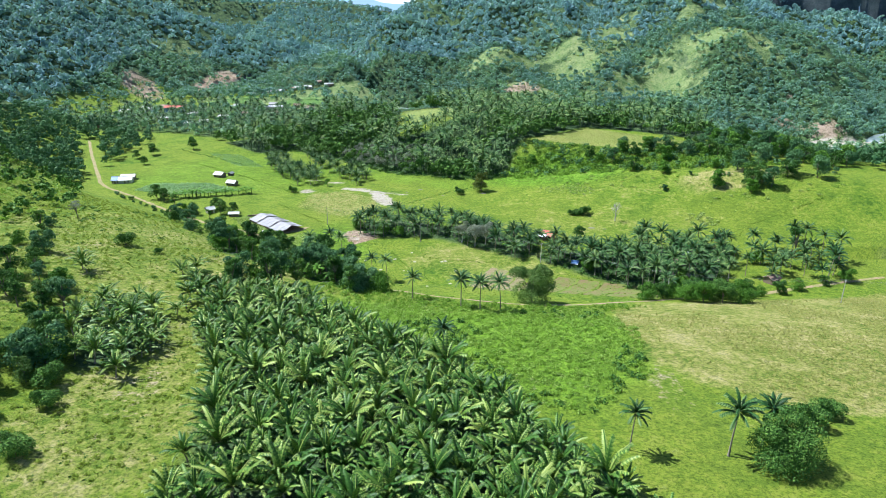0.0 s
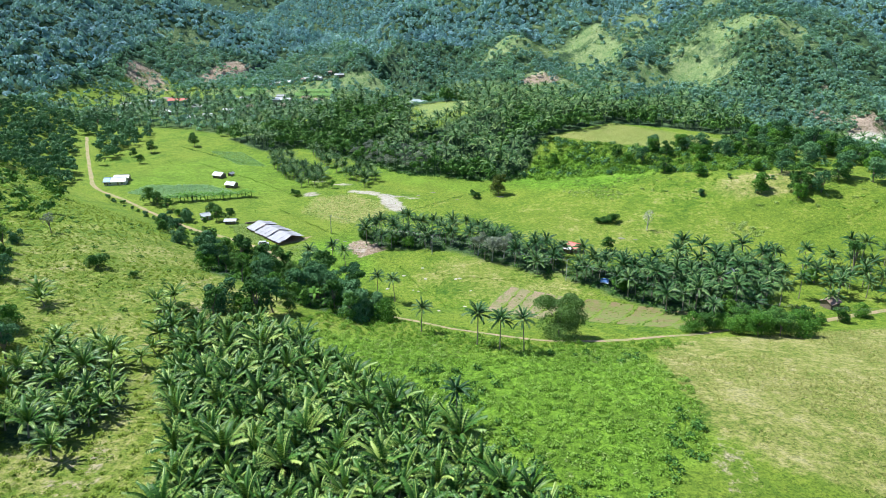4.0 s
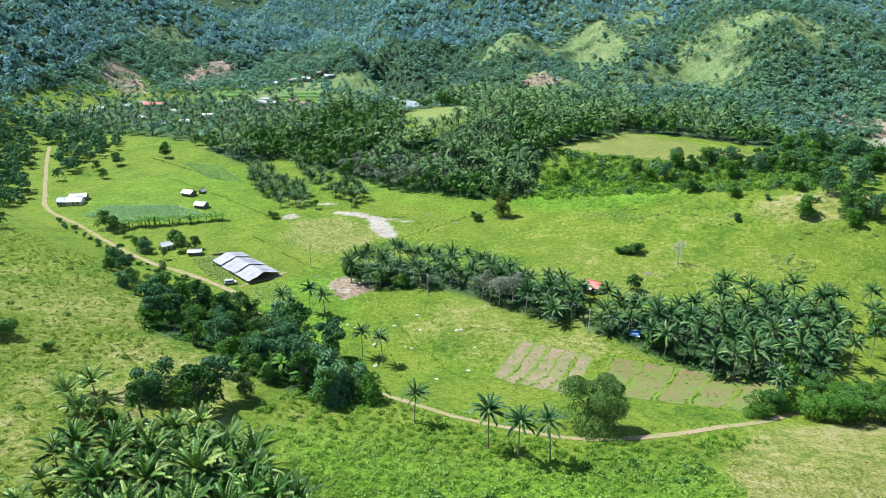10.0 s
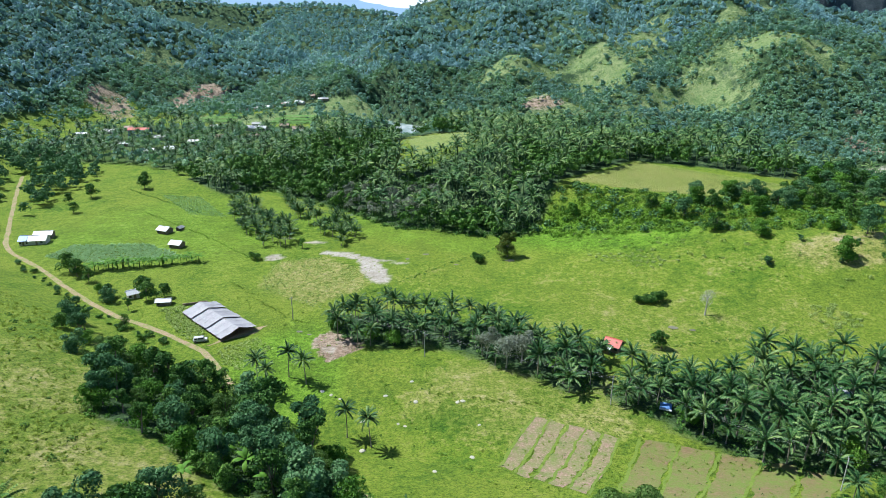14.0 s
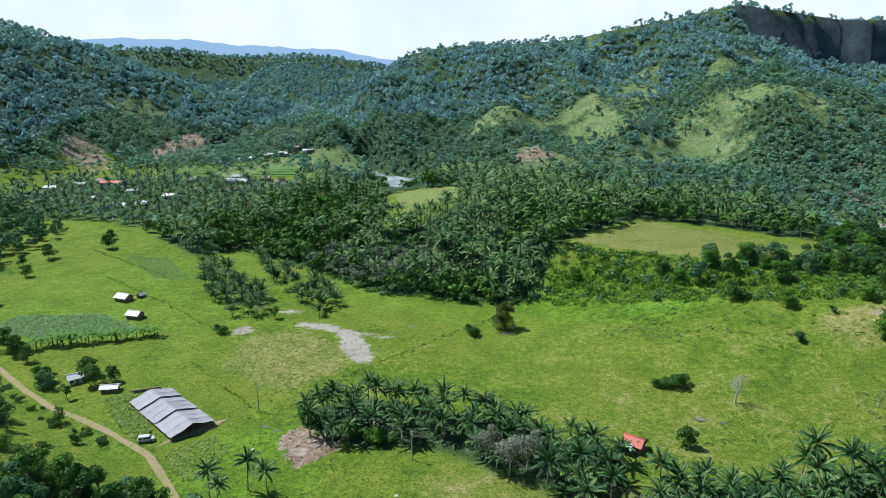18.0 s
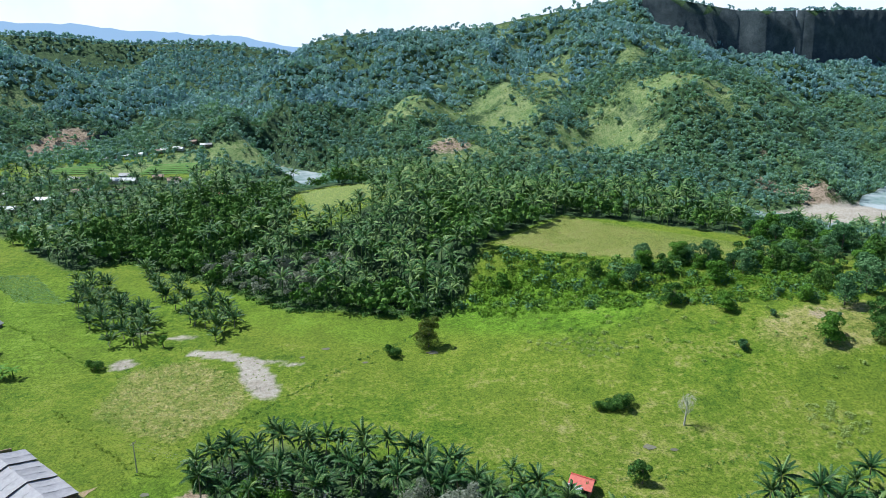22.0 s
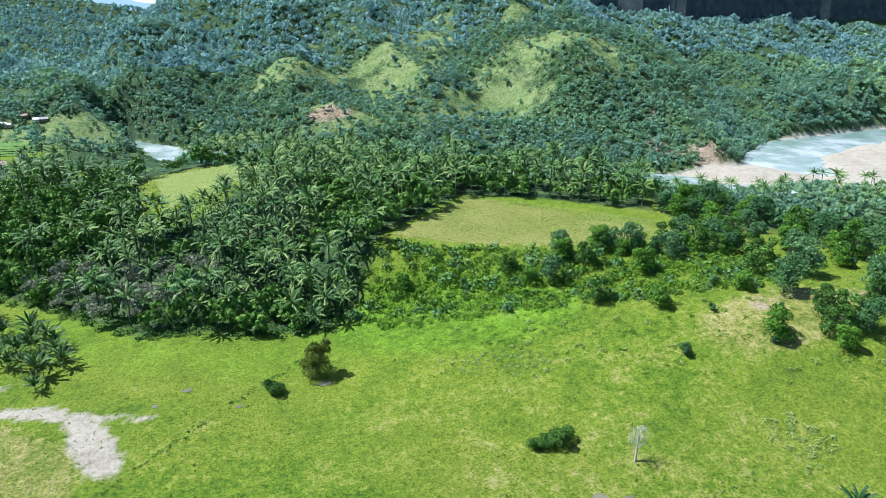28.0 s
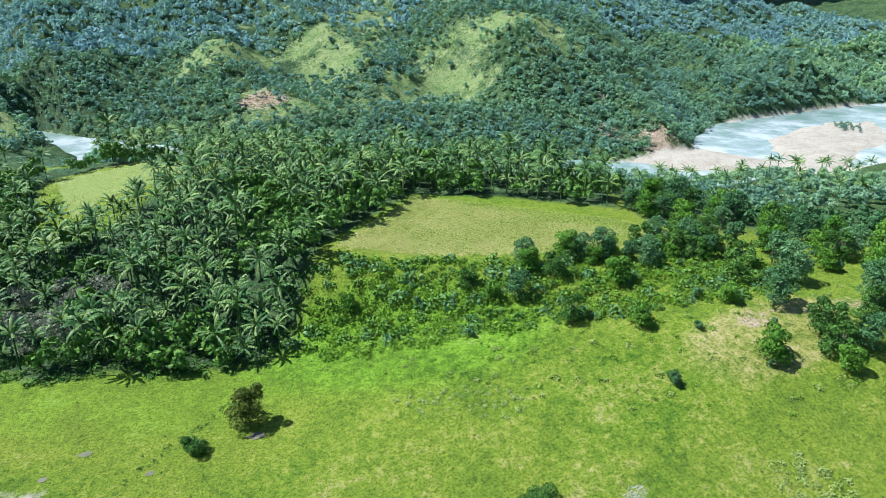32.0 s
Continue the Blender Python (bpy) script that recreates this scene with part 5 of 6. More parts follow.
strew("shed_maize", "maize patch beside the shed", M_PALE_SCRUB, [(-118, 346), (-111, 350), (-98, 334), (-92, 322), (-98, 322), (-108, 331)], 1.0, TUFTS, 0.9, 1.7, 16, category="crop")
strew("shed_weeds", "tall weeds beside the track", M_PALE_SCRUB, [(-86, 316), (-76, 325), (-68, 318), (-74, 302), (-82, 308)], 1.1, TUFTS, 0.8, 1.4, 17)
strew("overgrown_weeds", "pale weeds in an abandoned field", M_PALE_SCRUB, [(-90, 370), (-88, 398), (-69, 405), (-48, 388), (-45, 369), (-62, 352)], 1.7, SMALL, 0.4, 1.1, 18)
strew("terrace_grass", "pale grass on the lower slopes of the mountain", M_MEADOW, [(20, 850), (60, 1000), (140, 1060), (300, 1060), (440, 930), (440, 810), (240, 830)], 6.5, SMALL, 1.0, 3.0, 19)
strew("grove_undergrowth", "dark undergrowth beneath the valley palms", M_LEAF, ROW2, 3.2, MOUNDS, 0.5, 1.1, 20)
strew("row_undergrowth", "undergrowth beneath the palm row", M_LEAF, ROW1, 4.0, MOUNDS, 0.5, 1.2, 21, lambda x, y, r: r.rand(len(x)) < 0.7)
strew("belt_undergrowth", "undergrowth beneath the tree belt", M_LEAF_BRIGHT, BELT, 3.4, MOUNDS, 0.6, 1.3, 22)
FRONT = [(-150, 505), (-128, 517), (-75, 477), (-38, 443), (-17, 440), (3, 433), (24, 429), (44, 455), (30, 462), (0, 455), (-40, 465), (-80, 498), (-130, 535)]
strew("forest_undergrowth", "dark undergrowth at the edge of the palm forest", M_LEAF, FRONT, 3.6, MOUNDS, 0.7, 1.5, 23)

LEFTHILL = [(-330, 200), (-180, 200), (-160, 250), (-170, 300), (-205, 360), (-235, 400), (-330, 420)]
strew("left_brush", "brush and weeds on the hillside", M_WEED, LEFTHILL, 6.0, MOUNDS, 0.5, 1.6, 24, lambda x, y, r: r.rand(len(x)) < 0.7)
strew("track_weeds", "weeds growing along the farm track", M_WEED, [(-60, 268), (-22, 239), (-5, 226), (19, 215), (57, 226), (72, 233), (72, 226), (57, 218), (19, 206), (-5, 217), (-24, 231)], 1.9, WEEDS, 0.3, 1.0, 25,
      lambda x, y, r: along([(-52, 262, 0), (-22, 235, 0), (-5, 222, 0), (19, 211, 0), (37, 215, 0), (57, 222, 0), (72, 228, 0)], x, y)[0] > 1.3)
edges = scatter(LEFTHILL, 13, R, 0.5)
joined("left_hill_trees", "scattered trees on the hillside", "forest", M_LEAF, stands(*edges, R, 0.5, 0.95), BTREES)

# ditches and bunds across the meadow
for k, line in enumerate([[(-46, 360), (-31, 376), (-8, 400), (14, 420)], [(-100, 372), (-80, 352), (-62, 336)], [(-180, 470), (-120, 420), (-96, 396)], [(-215, 520), (-150, 470)], [(-14, 292), (18, 286), (40, 276)], [(2, 248), (-18, 276), (-30, 300)], [(20, 330), (60, 322), (110, 330)], [(110, 300), (150, 330), (190, 345)]]):
    e = np.array(line, float)
    q = np.concatenate([np.linspace(a, b, max(int(np.hypot(*(b - a)) / 1.3), 2)) for a, b in zip(e[:-1], e[1:])]) + R.normal(size=(1, 2)) * 0.1
    q = q + R.normal(size=q.shape) * 0.5
    joined("bund_weeds", "line of weeds along a field bund", "weeds", (M_LEAF, M_MEADOW, M_WEED)[k % 3] if k else M_LEAF, stands(q[:, 0], q[:, 1], R, 0.4, 1.0, 0.05), WEEDS)

strew("gap_brush", "low brush on the slope above the river", M_FOREST, GAP, 5.0, MOUNDS, 0.5, 1.3, 48, lambda x, y, r: (y < 815) & (r.rand(len(x)) < 0.8), [CLEARING])
# hedge and trees by the track
hedge = [broadleaf(150 + k, "bushy green hedge tree beside the track", "tree", "hedge trees", (M_LEAF_BRIGHT, M_LEAF)[k % 2], 8.0 + k, 5.0, 0.0, 12, 2300, 0.32) for k in range(2)]
hx = np.array([68.0, 73, 79, 85, 91, 97, 103, 110, 118, 127, 137, 88, 99, 150, 162])
hy = np.array([231.0, 234, 236, 236, 238, 240, 243, 247, 252, 256, 261, 244, 249, 266, 270])
put(hedge, [(x, y, z, a, s * (1.35 if 84 < x < 112 else 1.0)) for x, y, z, a, s in stands(hx, hy, R, 0.6, 1.1)], SEEN)
put(hedge, stands(np.array([87.0, 94, 101, 91, 82]), np.array([227.0, 228, 231, 232, 230]), R, 1.0, 1.35), SEEN)
greyt = broadleaf(155, "grey half-bare tree in the palm row", "tree", "grey trees", M_LEAF_GREY, 11.5, 5.2, 0.34, 13, 900, 0.34, M_PALE_BARK)
put([greyt], stands(np.array([3.0, 9, 14]), np.array([313.0, 307, 310]), R, 0.95, 1.15), SEEN)
mango = broadleaf(156, "dense bright green tree among the palms", "tree", "grove trees", M_LEAF_BRIGHT, 8.0, 4.4, 0.02, 10, 1400, 0.4)
put([mango], stands(np.array([57.0, 92, -28, -36, -50, 132]), np.array([279.0, 263, 322, 326, 334, 290]), R, 0.75, 1.1), SEEN)
high = broadleaf(157, "tall tree with a bare pale trunk and a rounded crown", "tree", "", M_LEAF, 17, 4.6, 0.5, 9, 1100, 0.42, M_BARK)
high.matrix_basis = pose(152, 296, h(152, 296))
yard = broadleaf(158, "small tree on the farm land", "tree", "farm trees", M_LEAF, 6.5, 3.6, 0.08, 8, 900, 0.38)
put([yard], stands(np.array([-127.0, -122, -143, -131, -175, -168, -235, -228, -200, -214, -190, 61, -180, -205, -222]), np.array([354.0, 358, 356, 362, 384, 378, 489, 500, 560, 540, 575, 321, 590, 520, 470]), R, 0.75, 1.25), SEEN)
wayside = [shrub(163 + k, "leafy shrub beside the farm track", "wayside shrubs", (M_LEAF, M_LEAF_BLUE)[k], 3.2, 2.8, 520, 0.36) for k in range(2)]
q = np.linspace(0, 1, 24)
wx, wy = np.interp(q, [0, 0.3, 0.65, 1], [-104, -135, -170, -204]) + R.uniform(-3, 3, 24), np.interp(q, [0, 0.3, 0.65, 1], [319, 337, 364, 392]) + R.uniform(-3.5, 1.5, 24)
put(wayside, stands(wx, wy, R, 0.5, 1.25), SEEN)
spire = broadleaf(159, "narrow upright shrub on the meadow", "shrub", "", M_LEAF_BRIGHT, 8.0, 1.7, 0.05, 8, 220, 0.45)
spire.matrix_basis = pose(-81, 416, h(-81, 416))
small_tree = broadleaf(160, "bare-branched small tree on the hillside", "tree", "", M_LEAF_GREY, 8.0, 3.6, 0.25, 8, 200, 0.35)
small_tree.matrix_basis = pose(-152, 265, h(-152, 265))


def bare_tree(x, y, tall):
    rng = np.random.RandomState(5)
    ob = thing("bare_tree", "leafless pale grey tree on the meadow", "tree", pose(x, y, h(x, y) - 0.2))
    heap = Heap()
    tube(heap, [(0, 0, 0), (0.2, 0.1, tall * 0.4), (0.1, 0, tall * 0.75)], [0.3, 0.22, 0.1], 7)
    part("trunk", heap, M_PALE_BARK, ob)
    for k in range(9):
        a, z = k * 2.4, tall * (0.3 + 0.05 * k)
        q = np.array([math.cos(a), math.sin(a), 0.9])
        heap = Heap()
        tube(heap, [(0.1, 0, z), q * (1.2, 1.2, 1.3) + (0, 0, z), q * (2.0, 2.0, 2.6) + (0, 0, z)], [0.1, 0.06, 0.02], 5)
        for j in range(7):
            s = q * rng.uniform(0.8, 2.0) + (0, 0, z + 0.4)
            e = s + rng.normal(size=3) * 0.8 + (0, 0, 0.5)
            tube(heap, [s, e], [0.035, 0.012], 3)
        part("branch", heap, M_PALE_BARK, ob)
    heap = Heap()
    leaf_cloud(heap, rng, [(0, 0, tall * 0.6), (1.3, 0.6, tall * 0.75), (-1.2, -0.4, tall * 0.7), (0.2, -0.8, tall * 0.9)], [2.2, 1.8, 1.8, 1.6], 420, 0.14, 0.9, 1.5)
    tagged(part("twigs", heap, M_PALE_BARK, ob), kind="stuff")


bare_tree(82, 342, 10.0)


def banana(seed):
    rng = np.random.RandomState(seed)
    ob = thing("banana_plant", "banana plant with broad drooping leaves in a row", "banana plant", group="banana row")
    heap = Heap()
    tube(heap, [(0, 0, 0), (0.05, 0, 1.4), (0, 0.05, 2.7)], [0.2, 0.16, 0.09], 6)
    part("stem", heap, M_BAMBOO, ob)
    for k in range(8):
        az, e0 = k * 2.4, radians(rng.uniform(35, 75))
        out, side = np.array([math.cos(az), math.sin(az), 0]), np.array([-math.sin(az), math.cos(az), 0])
        t = np.linspace(0, 1, 6)
        e = e0 - t * 1.6
        p = np.cumsum(np.stack([np.cos(e), np.sin(e)], 1) * 0.5, axis=0)
        mid = p[:, :1] * out + p[:, 1:] * np.array([0, 0, 1.0]) + (0, 0, 2.4)
        w = 0.42 * np.sin(np.pi * (0.12 + 0.8 * t))[:, None]
        v = np.concatenate([mid - side * w - (0, 0, 0.12), mid, mid + side * w - (0, 0, 0.12)])
        tri = []
        for i in range(5):
            for b in (0, 6):
                tri += [(b + i, b + i + 1, b + i + 7), (b + i, b + i + 7, b + i + 6)]
        heap = Heap()
        heap.add(v, tri)
        part("leaf", heap, M_LEAF_BRIGHT, ob)
    return ob


row = [banana(400), banana(401)]
bx = np.concatenate([np.linspace(-168, -124, 26), [-62, -58, -66, -52, -45, -60, 30, 36, 24]]) + R.uniform(-1.4, 1.4, 35)
by = np.concatenate([np.linspace(383, 397, 26), [252, 246, 258, 240, 236, 232, 300, 303, 306]]) + R.uniform(-1.6, 1.6, 35)
put(row, stands(bx, by, R, 0.8, 1.3), SEEN)


# ---- buildings ----
def gable(bm, length, width, eave, ridge, over=0.5, thick=0.12):
    """Two sloping slabs meeting at a ridge along x."""
    a = math.atan2(ridge - eave, width / 2)
    run = (width / 2 + over) / math.cos(a)
    for s in (-1, 1):
        box(bm, (length + 2 * over, run, thick), (0, s * (width / 2 + over) / 2, (ridge + eave - over * math.tan(a)) / 2 + thick / 2), 0, Matrix.Rotation(-s * a, 4, "X"))
    return bm


def gable_walls(length, width, eave, ridge):
    bm = bmesh.new()
    for s in (-1, 1):
        box(bm, (length, 0.15, eave), (0, s * (width / 2 - 0.075), eave / 2))
        x = s * (length / 2 - 0.075)
        pts = [(-width / 2 + 0.15, 0), (width / 2 - 0.15, 0), (width / 2 - 0.15, eave), (0, ridge - 0.08), (-width / 2 + 0.15, eave)]
        lo = [bm.verts.new((x - 0.075, y, z)) for y, z in pts]
        hi = [bm.verts.new((x + 0.075, y, z)) for y, z in pts]
        bm.faces.new(lo[::-1])
        bm.faces.new(hi)
        for i in range(5):
            bm.faces.new((lo[i], lo[(i + 1) % 5], hi[(i + 1) % 5], hi[i]))
    return bm


def house(x, y, turn, length, width, eave, ridge, roof, wall, label, name="house", group="", windows=2, lift=0.0):
    ob = thing(name, label, "house", pose(x, y, h(x, y) + lift - 0.15, 0, 0, turn), group)
    part("wall", gable_walls(length, width, eave, ridge), wall, ob)
    r = part("roof", gable(bmesh.new(), length, width, eave, ridge), roof, ob)
    part("ridge_cap", boxed((length + 1.0, 0.4, 0.1), (0, 0, ridge + 0.16), 0.03), roof, r)
    part("door", boxed((0.9, 0.08, min(2.0, eave - 0.15)), (length * 0.1, -width / 2 - 0.03, min(2.0, eave - 0.15) / 2 + 0.02), 0.02), M_TIMBER, ob)
    for k in range(windows):
        xx = -length * 0.34 + k * length * 0.66 / max(windows - 1, 1)
        wv = part("window", boxed((1.0, 0.1, 0.8), (xx, -width / 2 - 0.02, eave * 0.58)), M_DARK, ob)
        part("sill", boxed((1.2, 0.16, 0.08), (xx, -width / 2 - 0.06, eave * 0.58 - 0.45)), M_TIMBER, wv)
    return ob


house(-156, 437, -20, 6.0, 4.8, 2.1, 3.4, M_WHITE, M_TIMBER, "small farm hut with a bright white sheet roof", "farm_hut", "farm huts")
house(-141, 416, -15, 5.6, 4.4, 2.1, 3.3, M_WHITE, M_TIMBER, "small farm hut with a white roof beside the crop", "farm_hut", "farm huts")
house(-150, 441, 70, 3.0, 2.4, 1.6, 2.2, M_ZINC, M_TIMBER, "tiny lean-to behind a farm hut", "lean_to", "", 1)
house(-211, 419, 12, 10, 6, 2.4, 4.0, M_WHITE, M_WALL, "long farm house with a pale sheet roof", "farm_house")
house(-212, 427, 12, 8, 5, 2.4, 3.6, M_ZINC, M_TIMBER, "outbuilding behind the farm house", "outbuilding")
house(-216, 418, 12, 3.0, 6.4, 2.6, 4.1, M_BLUE, M_WALL, "blue-roofed porch of the farm house", "porch", "", 1)
house(45, 320, -35, 5.0, 4.4, 2.6, 4.0, M_RED, M_TIMBER, "small hut with a red sheet roof beside the palms", "red_hut")
house(42.2, 318, -35, 3, 2.4, 2.4, 3.0, M_WHITE, M_TIMBER, "white-roofed lean-to beside the red hut", "lean_to", "", 1)
house(100, 288, 20, 6.5, 5, 4.4, 5.6, M_WHITE, M_TIMBER, "hut with a white roof hidden among palms", "palm_hut")
house(130, 268, 30, 5, 4, 2.4, 3.4, M_RUST, M_TIMBER, "rusty-roofed shelter among the palms", "shelter")
house(-119, 351, 10, 5.0, 3.0, 1.8, 2.4, M_WHITE, M_TIMBER, "low white-roofed animal pen beside the trees", "pen", "", 1)
house(-134, 357, 40, 4.0, 3.4, 2.4, 3.4, M_WHITE, M_WALL, "tiny white house under a tree", "small_house", "", 1)

sheet = thing("blue_sheet", "blue and white sheet leaning on a frame below the palms", "sheet", pose(52, 284, h(52, 284), 0, 0, -20))
part("panel", boxed((3.2, 2.2, 0.08), (0, 0, 1.6), 0.02, Matrix.Rotation(radians(28), 4, "X")), M_BLUE, sheet)
part("border", boxed((3.3, 0.5, 0.1), (0, -1.0, 1.1), 0.02, Matrix.Rotation(radians(28), 4, "X")), M_WHITE, sheet)
for sx_ in (-1.3, 1.3):
    part("post", boxed((0.1, 0.1, 2.2), (sx_, 0.7, 1.0)), M_TIMBER, sheet)


def tarp_shed():
    """Long shed: posts and ridge beam under lapped sheets that sag between their battens."""
    L, W, eave, ridge = 30.0, 13.6, 1.1, 3.1
    ob = thing("tarpaulin_shed", "long open shed covered with lapped grey-white tarpaulins", "shed", pose(-92.5, 336, h(-92, 336), 0, 0, -43.7))
    n = 8
    for k in range(n):
        for s in (-1, 1):
            u = np.linspace(0, 1, 9)
            v = np.linspace(0, 1, 7)
            U, V = np.meshgrid(u, v)
            x = -L / 2 + (k + U * 1.06) * L / n
            y = s * V * W / 2
            lift = 0.5 * math.sin(k * 2.1) * 0.3
            z = ridge + lift - V * (ridge - eave) - 0.36 * np.sin(np.pi * U) * (0.3 + V * (1 - V) * 2.4) + 0.14 * U + 0.12 * np.sin(9 * V + k) * V + (0.5 * (k == n - 1) * U * np.abs(V - 0.5) - 0.2 * (k == n - 1) * U)
            i = (np.arange(6)[:, None] * 9 + np.arange(8)).ravel()
            q = np.stack([i, i + 1, i + 10, i + 9], 1)
            top = np.stack([x, y, z], -1).reshape(-1, 3)
            me = np_mesh("tarpaulin", np.concatenate([top, top - (0, 0, 0.06)]), np.concatenate([q, q[:, ::-1] + 63]), (M_TARP,))
            me.polygons.foreach_set("use_smooth", np.ones(len(me.polygons), bool))
            part("tarpaulin", me, M_TARP, ob)
    for k in range(n + 1):
        x = -L / 2 + k * L / n
        for y, z in ((-W / 2 + 0.2, eave), (W / 2 - 0.2, eave), (0, ridge - 0.1)):
            part("post", boxed((0.14, 0.14, z), (x * 0.98, y, z / 2)), M_TIMBER, ob)
    part("ridge_beam", boxed((L, 0.16, 0.16), (0, 0, ridge - 0.25)), M_TIMBER, ob)
    part("bedding", boxed((L - 1, W - 1, 0.25), (0, 0, 0.1), 0.05), M_DIRT, ob, "dark earth floor under the tarpaulins")
    # added dark panel stands in for the darkness of the open end
    part("skirt", boxed((0.1, W - 0.6, 1.2), (-L / 2 + 0.2, 0, 0.6)), M_DARK, ob)


tarp_shed()
edge = thing("low_wall", "dark low wall behind the shed", "wall", pose(-107, 351, h(-107, 351), 0, 0, 20))
part("wall", boxed((9, 0.3, 0.9), (0, 0, 0.45), 0.04), M_RUST, edge)


def van():
    ob = thing("parked_van", "white van parked at the fork of the track", "vehicle", pose(-93.5, 321, h(-93, 321), 0, 0, 15))
    bm = bmesh.new()
    box(bm, (4.6, 1.8, 0.8), (0, 0, 0.75), 0.12)
    box(bm, (3.2, 1.7, 0.8), (-0.4, 0, 1.5), 0.18)
    part("body", bm, M_WHITE, ob)
    part("windscreen", boxed((0.06, 1.5, 0.6), (1.22, 0, 1.48), 0.01, Matrix.Rotation(radians(-18), 4, "Y")), M_DARK, ob)
    for s in (-1, 1):
        for x in (-1.3, -0.2, 0.7):
            part("window", boxed((0.85, 0.05, 0.5), (x, s * 0.86, 1.5), 0.01), M_DARK, ob)
        for x in (-1.4, 1.4):
            bm = bmesh.new()
            bmesh.ops.create_cone(bm, cap_ends=True, segments=14, radius1=0.36, radius2=0.36, depth=0.24, matrix=Matrix.Translation((x, s * 0.82, 0.36)) @ Matrix.Rotation(radians(90), 4, "X"))
            wh = part("wheel", bm, M_DARK, ob)
            bm = bmesh.new()
            bmesh.ops.create_cone(bm, cap_ends=True, segments=12, radius1=0.2, radius2=0.18, depth=0.26, matrix=Matrix.Translation((x, s * 0.83, 0.36)) @ Matrix.Rotation(radians(90), 4, "X"))
            part("rim", bm, M_ZINC, wh)
    for s in (-1, 1):
        part("headlight", boxed((0.06, 0.3, 0.18), (2.3, s * 0.6, 0.85), 0.02), M_ZINC, ob)


van()

# village beyond the palms
vil = ((5, 18, 9, 5.2, 6.6, M_RED, M_BLUE), (-8, 21, 10, 3, 4.6, M_WHITE, M_WALL), (10, 11, 8, 3, 4.8, M_RED, M_TIMBER), (20, 10, 7, 3, 4.6, M_RUST, M_WALL),
       (-10, 8, 6, 2.8, 4, M_ZINC, M_WALL), (3, 20, 7, 2.6, 4, M_RUST, M_RUST), (0, 10, 7, 2.6, 4.2, M_ZINC, M_WALL), (12, 8, 7, 2.8, 4.2, M_WHITE, M_TIMBER),
       (-6, 11, 7, 2.8, 4.2, M_ZINC, M_WALL), (9, 11, 7, 2.8, 4.4, M_RUST, M_WALL), (4, 10, 7, 2.8, 4.4, M_ZINC, M_WALL), (-15, 11, 7, 2.8, 4.2, M_ZINC, M_WALL),
       (8, 10, 7, 2.8, 4.4, M_RUST, M_TIMBER), (0, 10, 7, 2.8, 4.4, M_WHITE, M_WALL), (15, 10, 7, 2.8, 4.2, M_ZINC, M_WALL), (-5, 8, 7, 2.8, 4.2, M_ZINC, M_TIMBER),
       (25, 8, 7, 2.8, 4.2, M_RUST, M_TIMBER), (0, 10, 7, 2.8, 4.2, M_ZINC, M_WALL), (-12, 10, 7, 2.8, 4.2, M_ZINC, M_WALL), (10, 8, 6, 2.8, 4.2, M_RUST, M_TIMBER))
for k, ((x, y), (a, ln, wd, ev, rg, rf, wl)) in enumerate(zip(VILLAGE, vil)):
    words = "two-storey blue house with a red and white roof in the village" if k == 0 else "village house with a red roof" if rf is M_RED else "village house with a white sheet roof" if rf is M_WHITE else "village house with a weathered metal roof"
    house(x, y, a, ln, wd, ev, rg, rf, wl, words, "village_house", "village houses", 3)
for k in range(13):
    x, y = -262 + k * 8.6 + R.uniform(-3, 3), 858 + k * 1.6 + R.uniform(-9, 9)
    house(x, y, R.uniform(-20, 20), R.uniform(4.5, 7), R.uniform(4, 5.5), 2.4, 3.6, (M_ZINC, M_WHITE, M_RUST, M_ZINC)[k % 4], (M_TIMBER, M_WALL)[k % 2], "small house in a row below the landslip", "hamlet_house", "hamlet houses", 2)
M_RICE = earth_material("rice_terrace", (0.06, 0.18, 0.02), (0.1, 0.25, 0.03), (0.13, 0.24, 0.04), 0.5, 0.1)
for k in range(6):
    y = 776 + k * 8
    drape("rice_terrace", "narrow bright green rice terrace", ([(-290 + 4 * k, y), (-236, y + 3)], [(-288 + 4 * k, y + 6.2), (-238, y + 9)]), M_RICE, 0.5 + 0.25 * k, 20, 5, 0.6, 20 + k)
    drape("rice_terrace", "narrow bright green rice terrace", ([(-200, y - 4), (-150, y)], [(-200, y + 2), (-152, y + 6)]), M_RICE, 0.5 + 0.25 * k, 20, 5, 0.6, 30 + k)

# ---- power line ----
POLES = [(-66.5, 339.5), (-17, 313.5), (37.5, 287), (82, 250), (140, 236), (205, 228)]


def pole(x, y, turn, boxy):
    ob = thing("utility_pole", "grey concrete power pole with a crossarm", "power pole", pose(x, y, h(x, y) - 0.3, 0, 0, turn), "power poles")
    heap = Heap()
    tube(heap, [(0, 0, 0), (0, 0, 5), (0, 0, 9.3)], [0.17, 0.14, 0.1], 8)
    part("shaft", heap, M_CONCRETE, ob)
    arm = part("crossarm", boxed((0.12, 2.0, 0.14), (0, 0, 8.8), 0.02), M_TIMBER, ob)
    for k in (-0.9, -0.3, 0.3, 0.9):
        heap = Heap()
        tube(heap, [(0, k, 8.87), (0, k, 9.15)], [0.06, 0.05], 6)
        part("insulator", heap, M_WHITE, arm)
    if boxy:
        part("transformer", boxed((0.5, 0.5, 0.8), (0.35, 0, 7.8), 0.06), M_ZINC, ob)


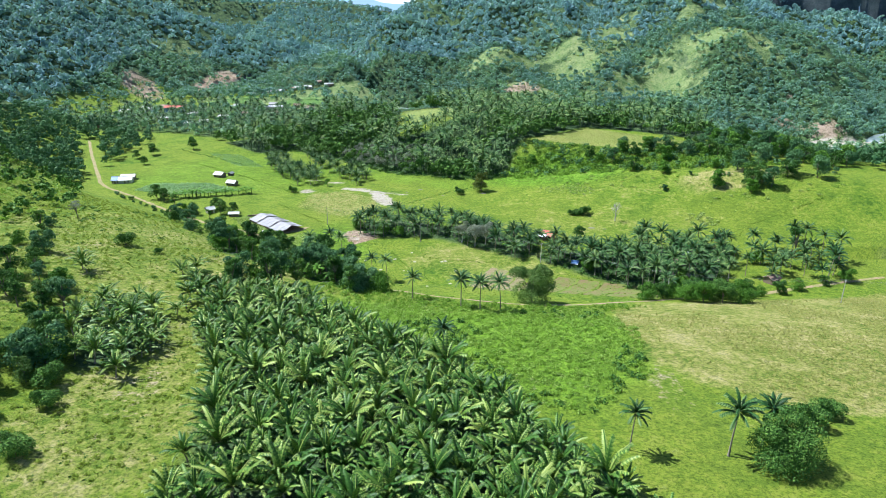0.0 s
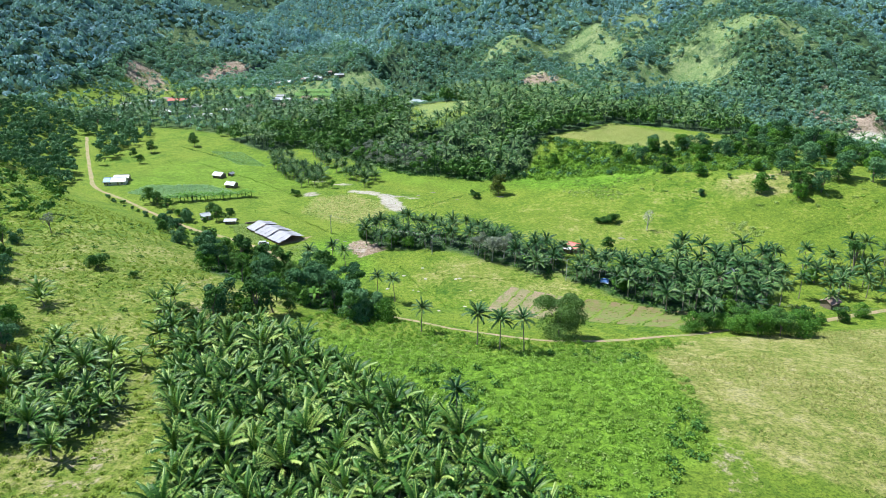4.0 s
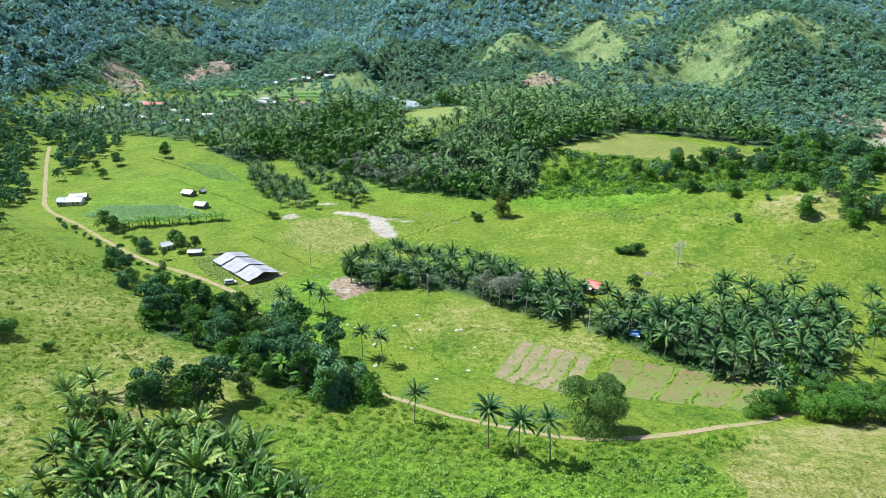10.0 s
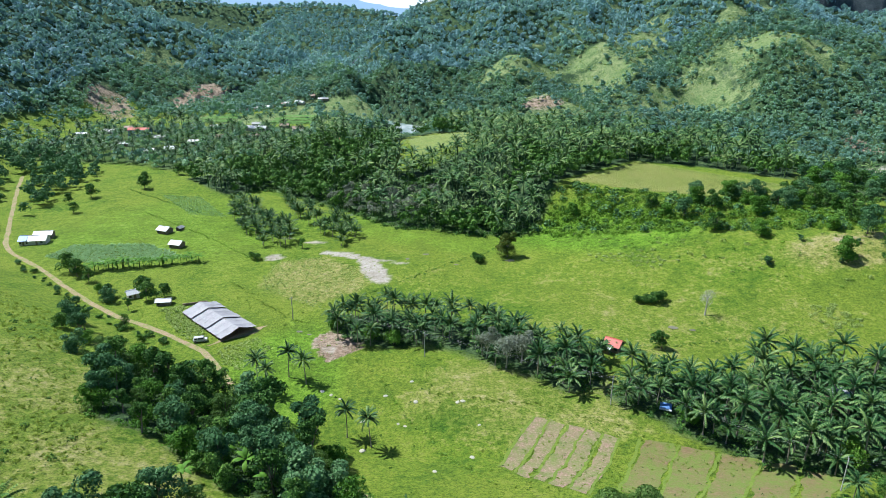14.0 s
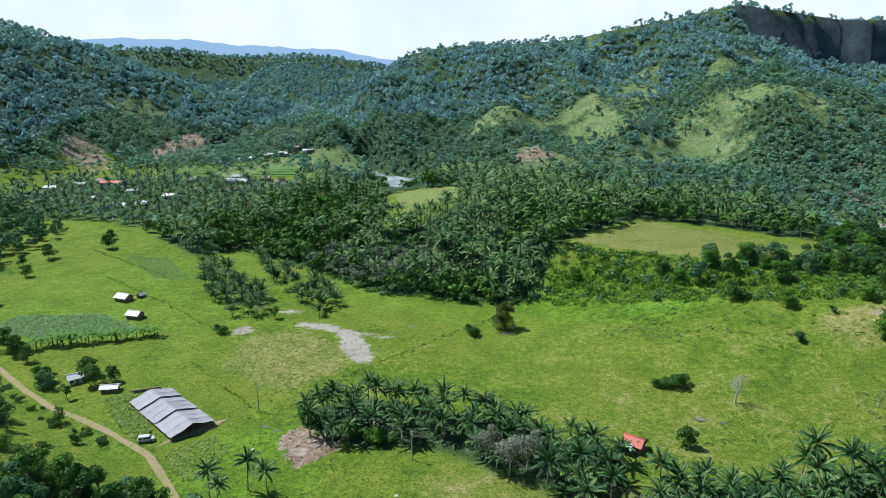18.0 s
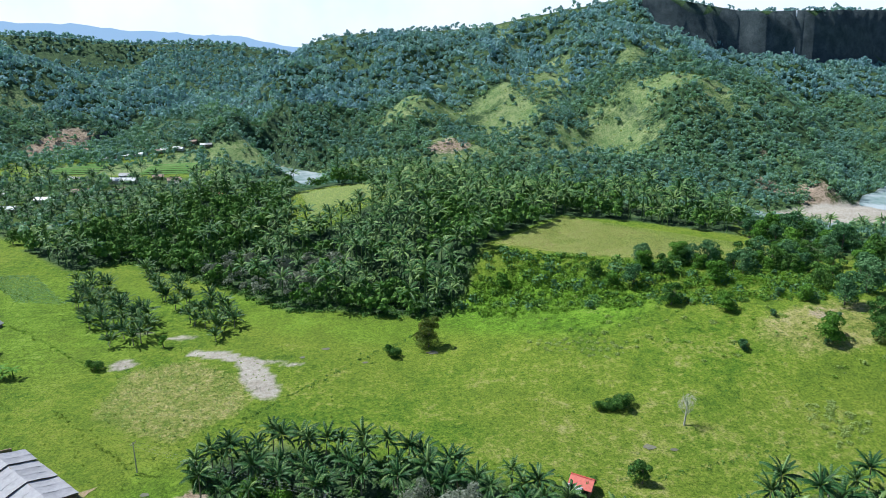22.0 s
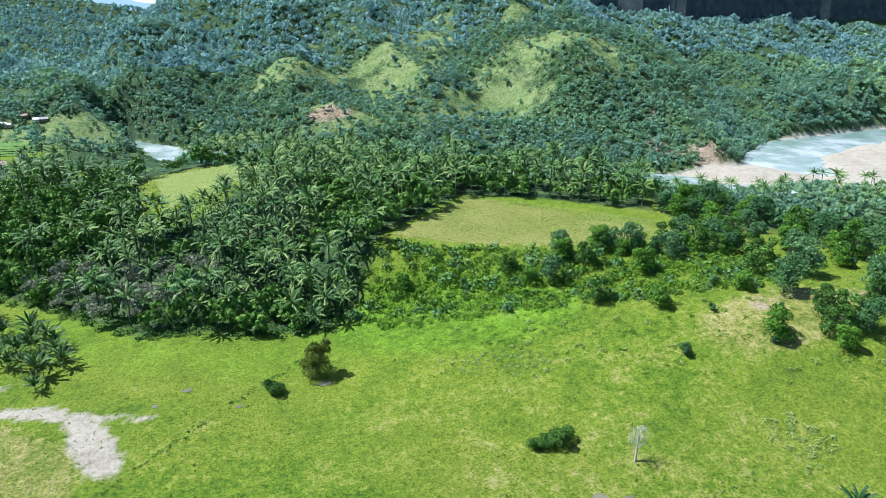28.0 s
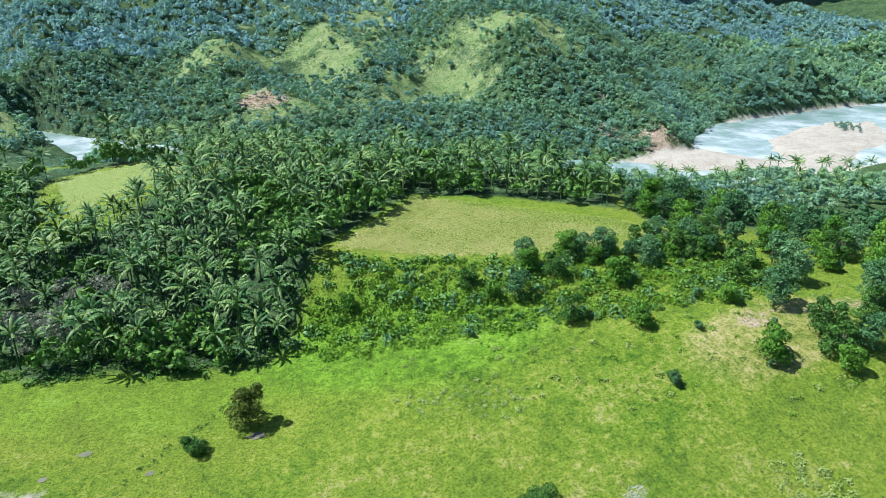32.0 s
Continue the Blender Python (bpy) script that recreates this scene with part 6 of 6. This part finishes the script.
for k, (x, y) in enumerate(POLES):
    a, b = POLES[max(k - 1, 0)], POLES[min(k + 1, len(POLES) - 1)]
    pole(x, y, math.degrees(math.atan2(b[1] - a[1], b[0] - a[0])), k == 1)
for (ax, ay), (bx_, by_) in zip(POLES, POLES[1:]):
    d = np.array([bx_ - ax, by_ - ay])
    nrm = np.array([-d[1], d[0]]) / np.hypot(*d)
    za, zb = h(ax, ay) + 8.8, h(bx_, by_) + 8.8
    span = thing("power_line", "thin power cables hanging between two poles", "cable", group="power lines")
    for k in (-0.9, 0.0, 0.9):
        t = np.linspace(0, 1, 13)
        p = np.stack([ax + d[0] * t + nrm[0] * k, ay + d[1] * t + nrm[1] * k, za + (zb - za) * t - 4.4 * t * (1 - t)], 1)
        heap = Heap()
        tube(heap, p, np.full(13, 0.012), 4)
        part("cable", heap, M_ZINC, span)


# ---- small things on the fields ----
def straw_heap(seed):
    rng = np.random.RandomState(seed)
    bm = bmesh.new()
    bmesh.ops.create_icosphere(bm, subdivisions=2, radius=1.0)
    for v in bm.verts:
        v.co = Vector((v.co.x * 1.3, v.co.y, max(v.co.z, -0.1) * 0.45)) * (1 + 0.25 * noise.noise(v.co * 2.1 + Vector((seed, 0, 0))))
    me = bpy.data.meshes.new("straw_heap")
    bm.to_mesh(me)
    bm.free()
    me.materials.append(M_PILE)
    return tagged(new("straw_heap", me), "low pale heap of dried straw on the field", "straw heap", "straw heaps")


M_PILE = plain("bleached_straw", (0.36, 0.34, 0.24), (0.52, 0.5, 0.4), 3.0, 0.95)
heaps = [straw_heap(1), straw_heap(2)]
for k, (x, y) in enumerate([(-40, 288), (-43, 290), (-46, 292), (-32, 277), (-22, 276), (-20, 298), (-6, 287), (-4.5, 287.5), (0, 276), (-11, 253), (-27, 290), (-18, 287), (-20, 275), (-62, 318), (-2, 262), (-30, 264)]):
    ob = heaps[k] if k < 2 else heaps[k % 2].copy()
    if k >= 2:
        scene.collection.objects.link(ob)
    ob.matrix_basis = Matrix.LocRotScale((x, y, h(x, y) + 0.02), Euler((0, 0, k * 1.3)), Vector((1, 1, 1)) * (0.42 + 0.09 * (k % 4)))
M_POND = plain("muddy_water", (0.1, 0.1, 0.06), (0.2, 0.19, 0.13), 0.6, 0.6, 0, 0.1, 0.02)
for k, (x, y, r) in enumerate([(69, 335, 1.2), (-62, 330, 0.8), (-58, 328, 0.5), (16, 401, 1.4), (-22, 408, 1.0), (-8, 396, 0.7), (75, 333, 0.7), (-30, 402, 0.8)]):
    a = np.linspace(0, 2 * np.pi, 24, endpoint=False)
    rr = r * (1 + 0.6 * fbm(np.cos(a) * 3 + 9 * k, np.sin(a) * 3, 2, 2))
    pts = np.stack([x + rr * 1.5 * np.cos(a), y + rr * np.sin(a), np.full(24, h(x, y) + 0.12)], 1)
    me = bpy.data.meshes.new("pond")
    me.from_pydata(pts.tolist(), [], [list(range(24))])
    me.materials.append(M_POND)
    tagged(new("pond", me), "small muddy puddle in the meadow", "pond", kind="structure")
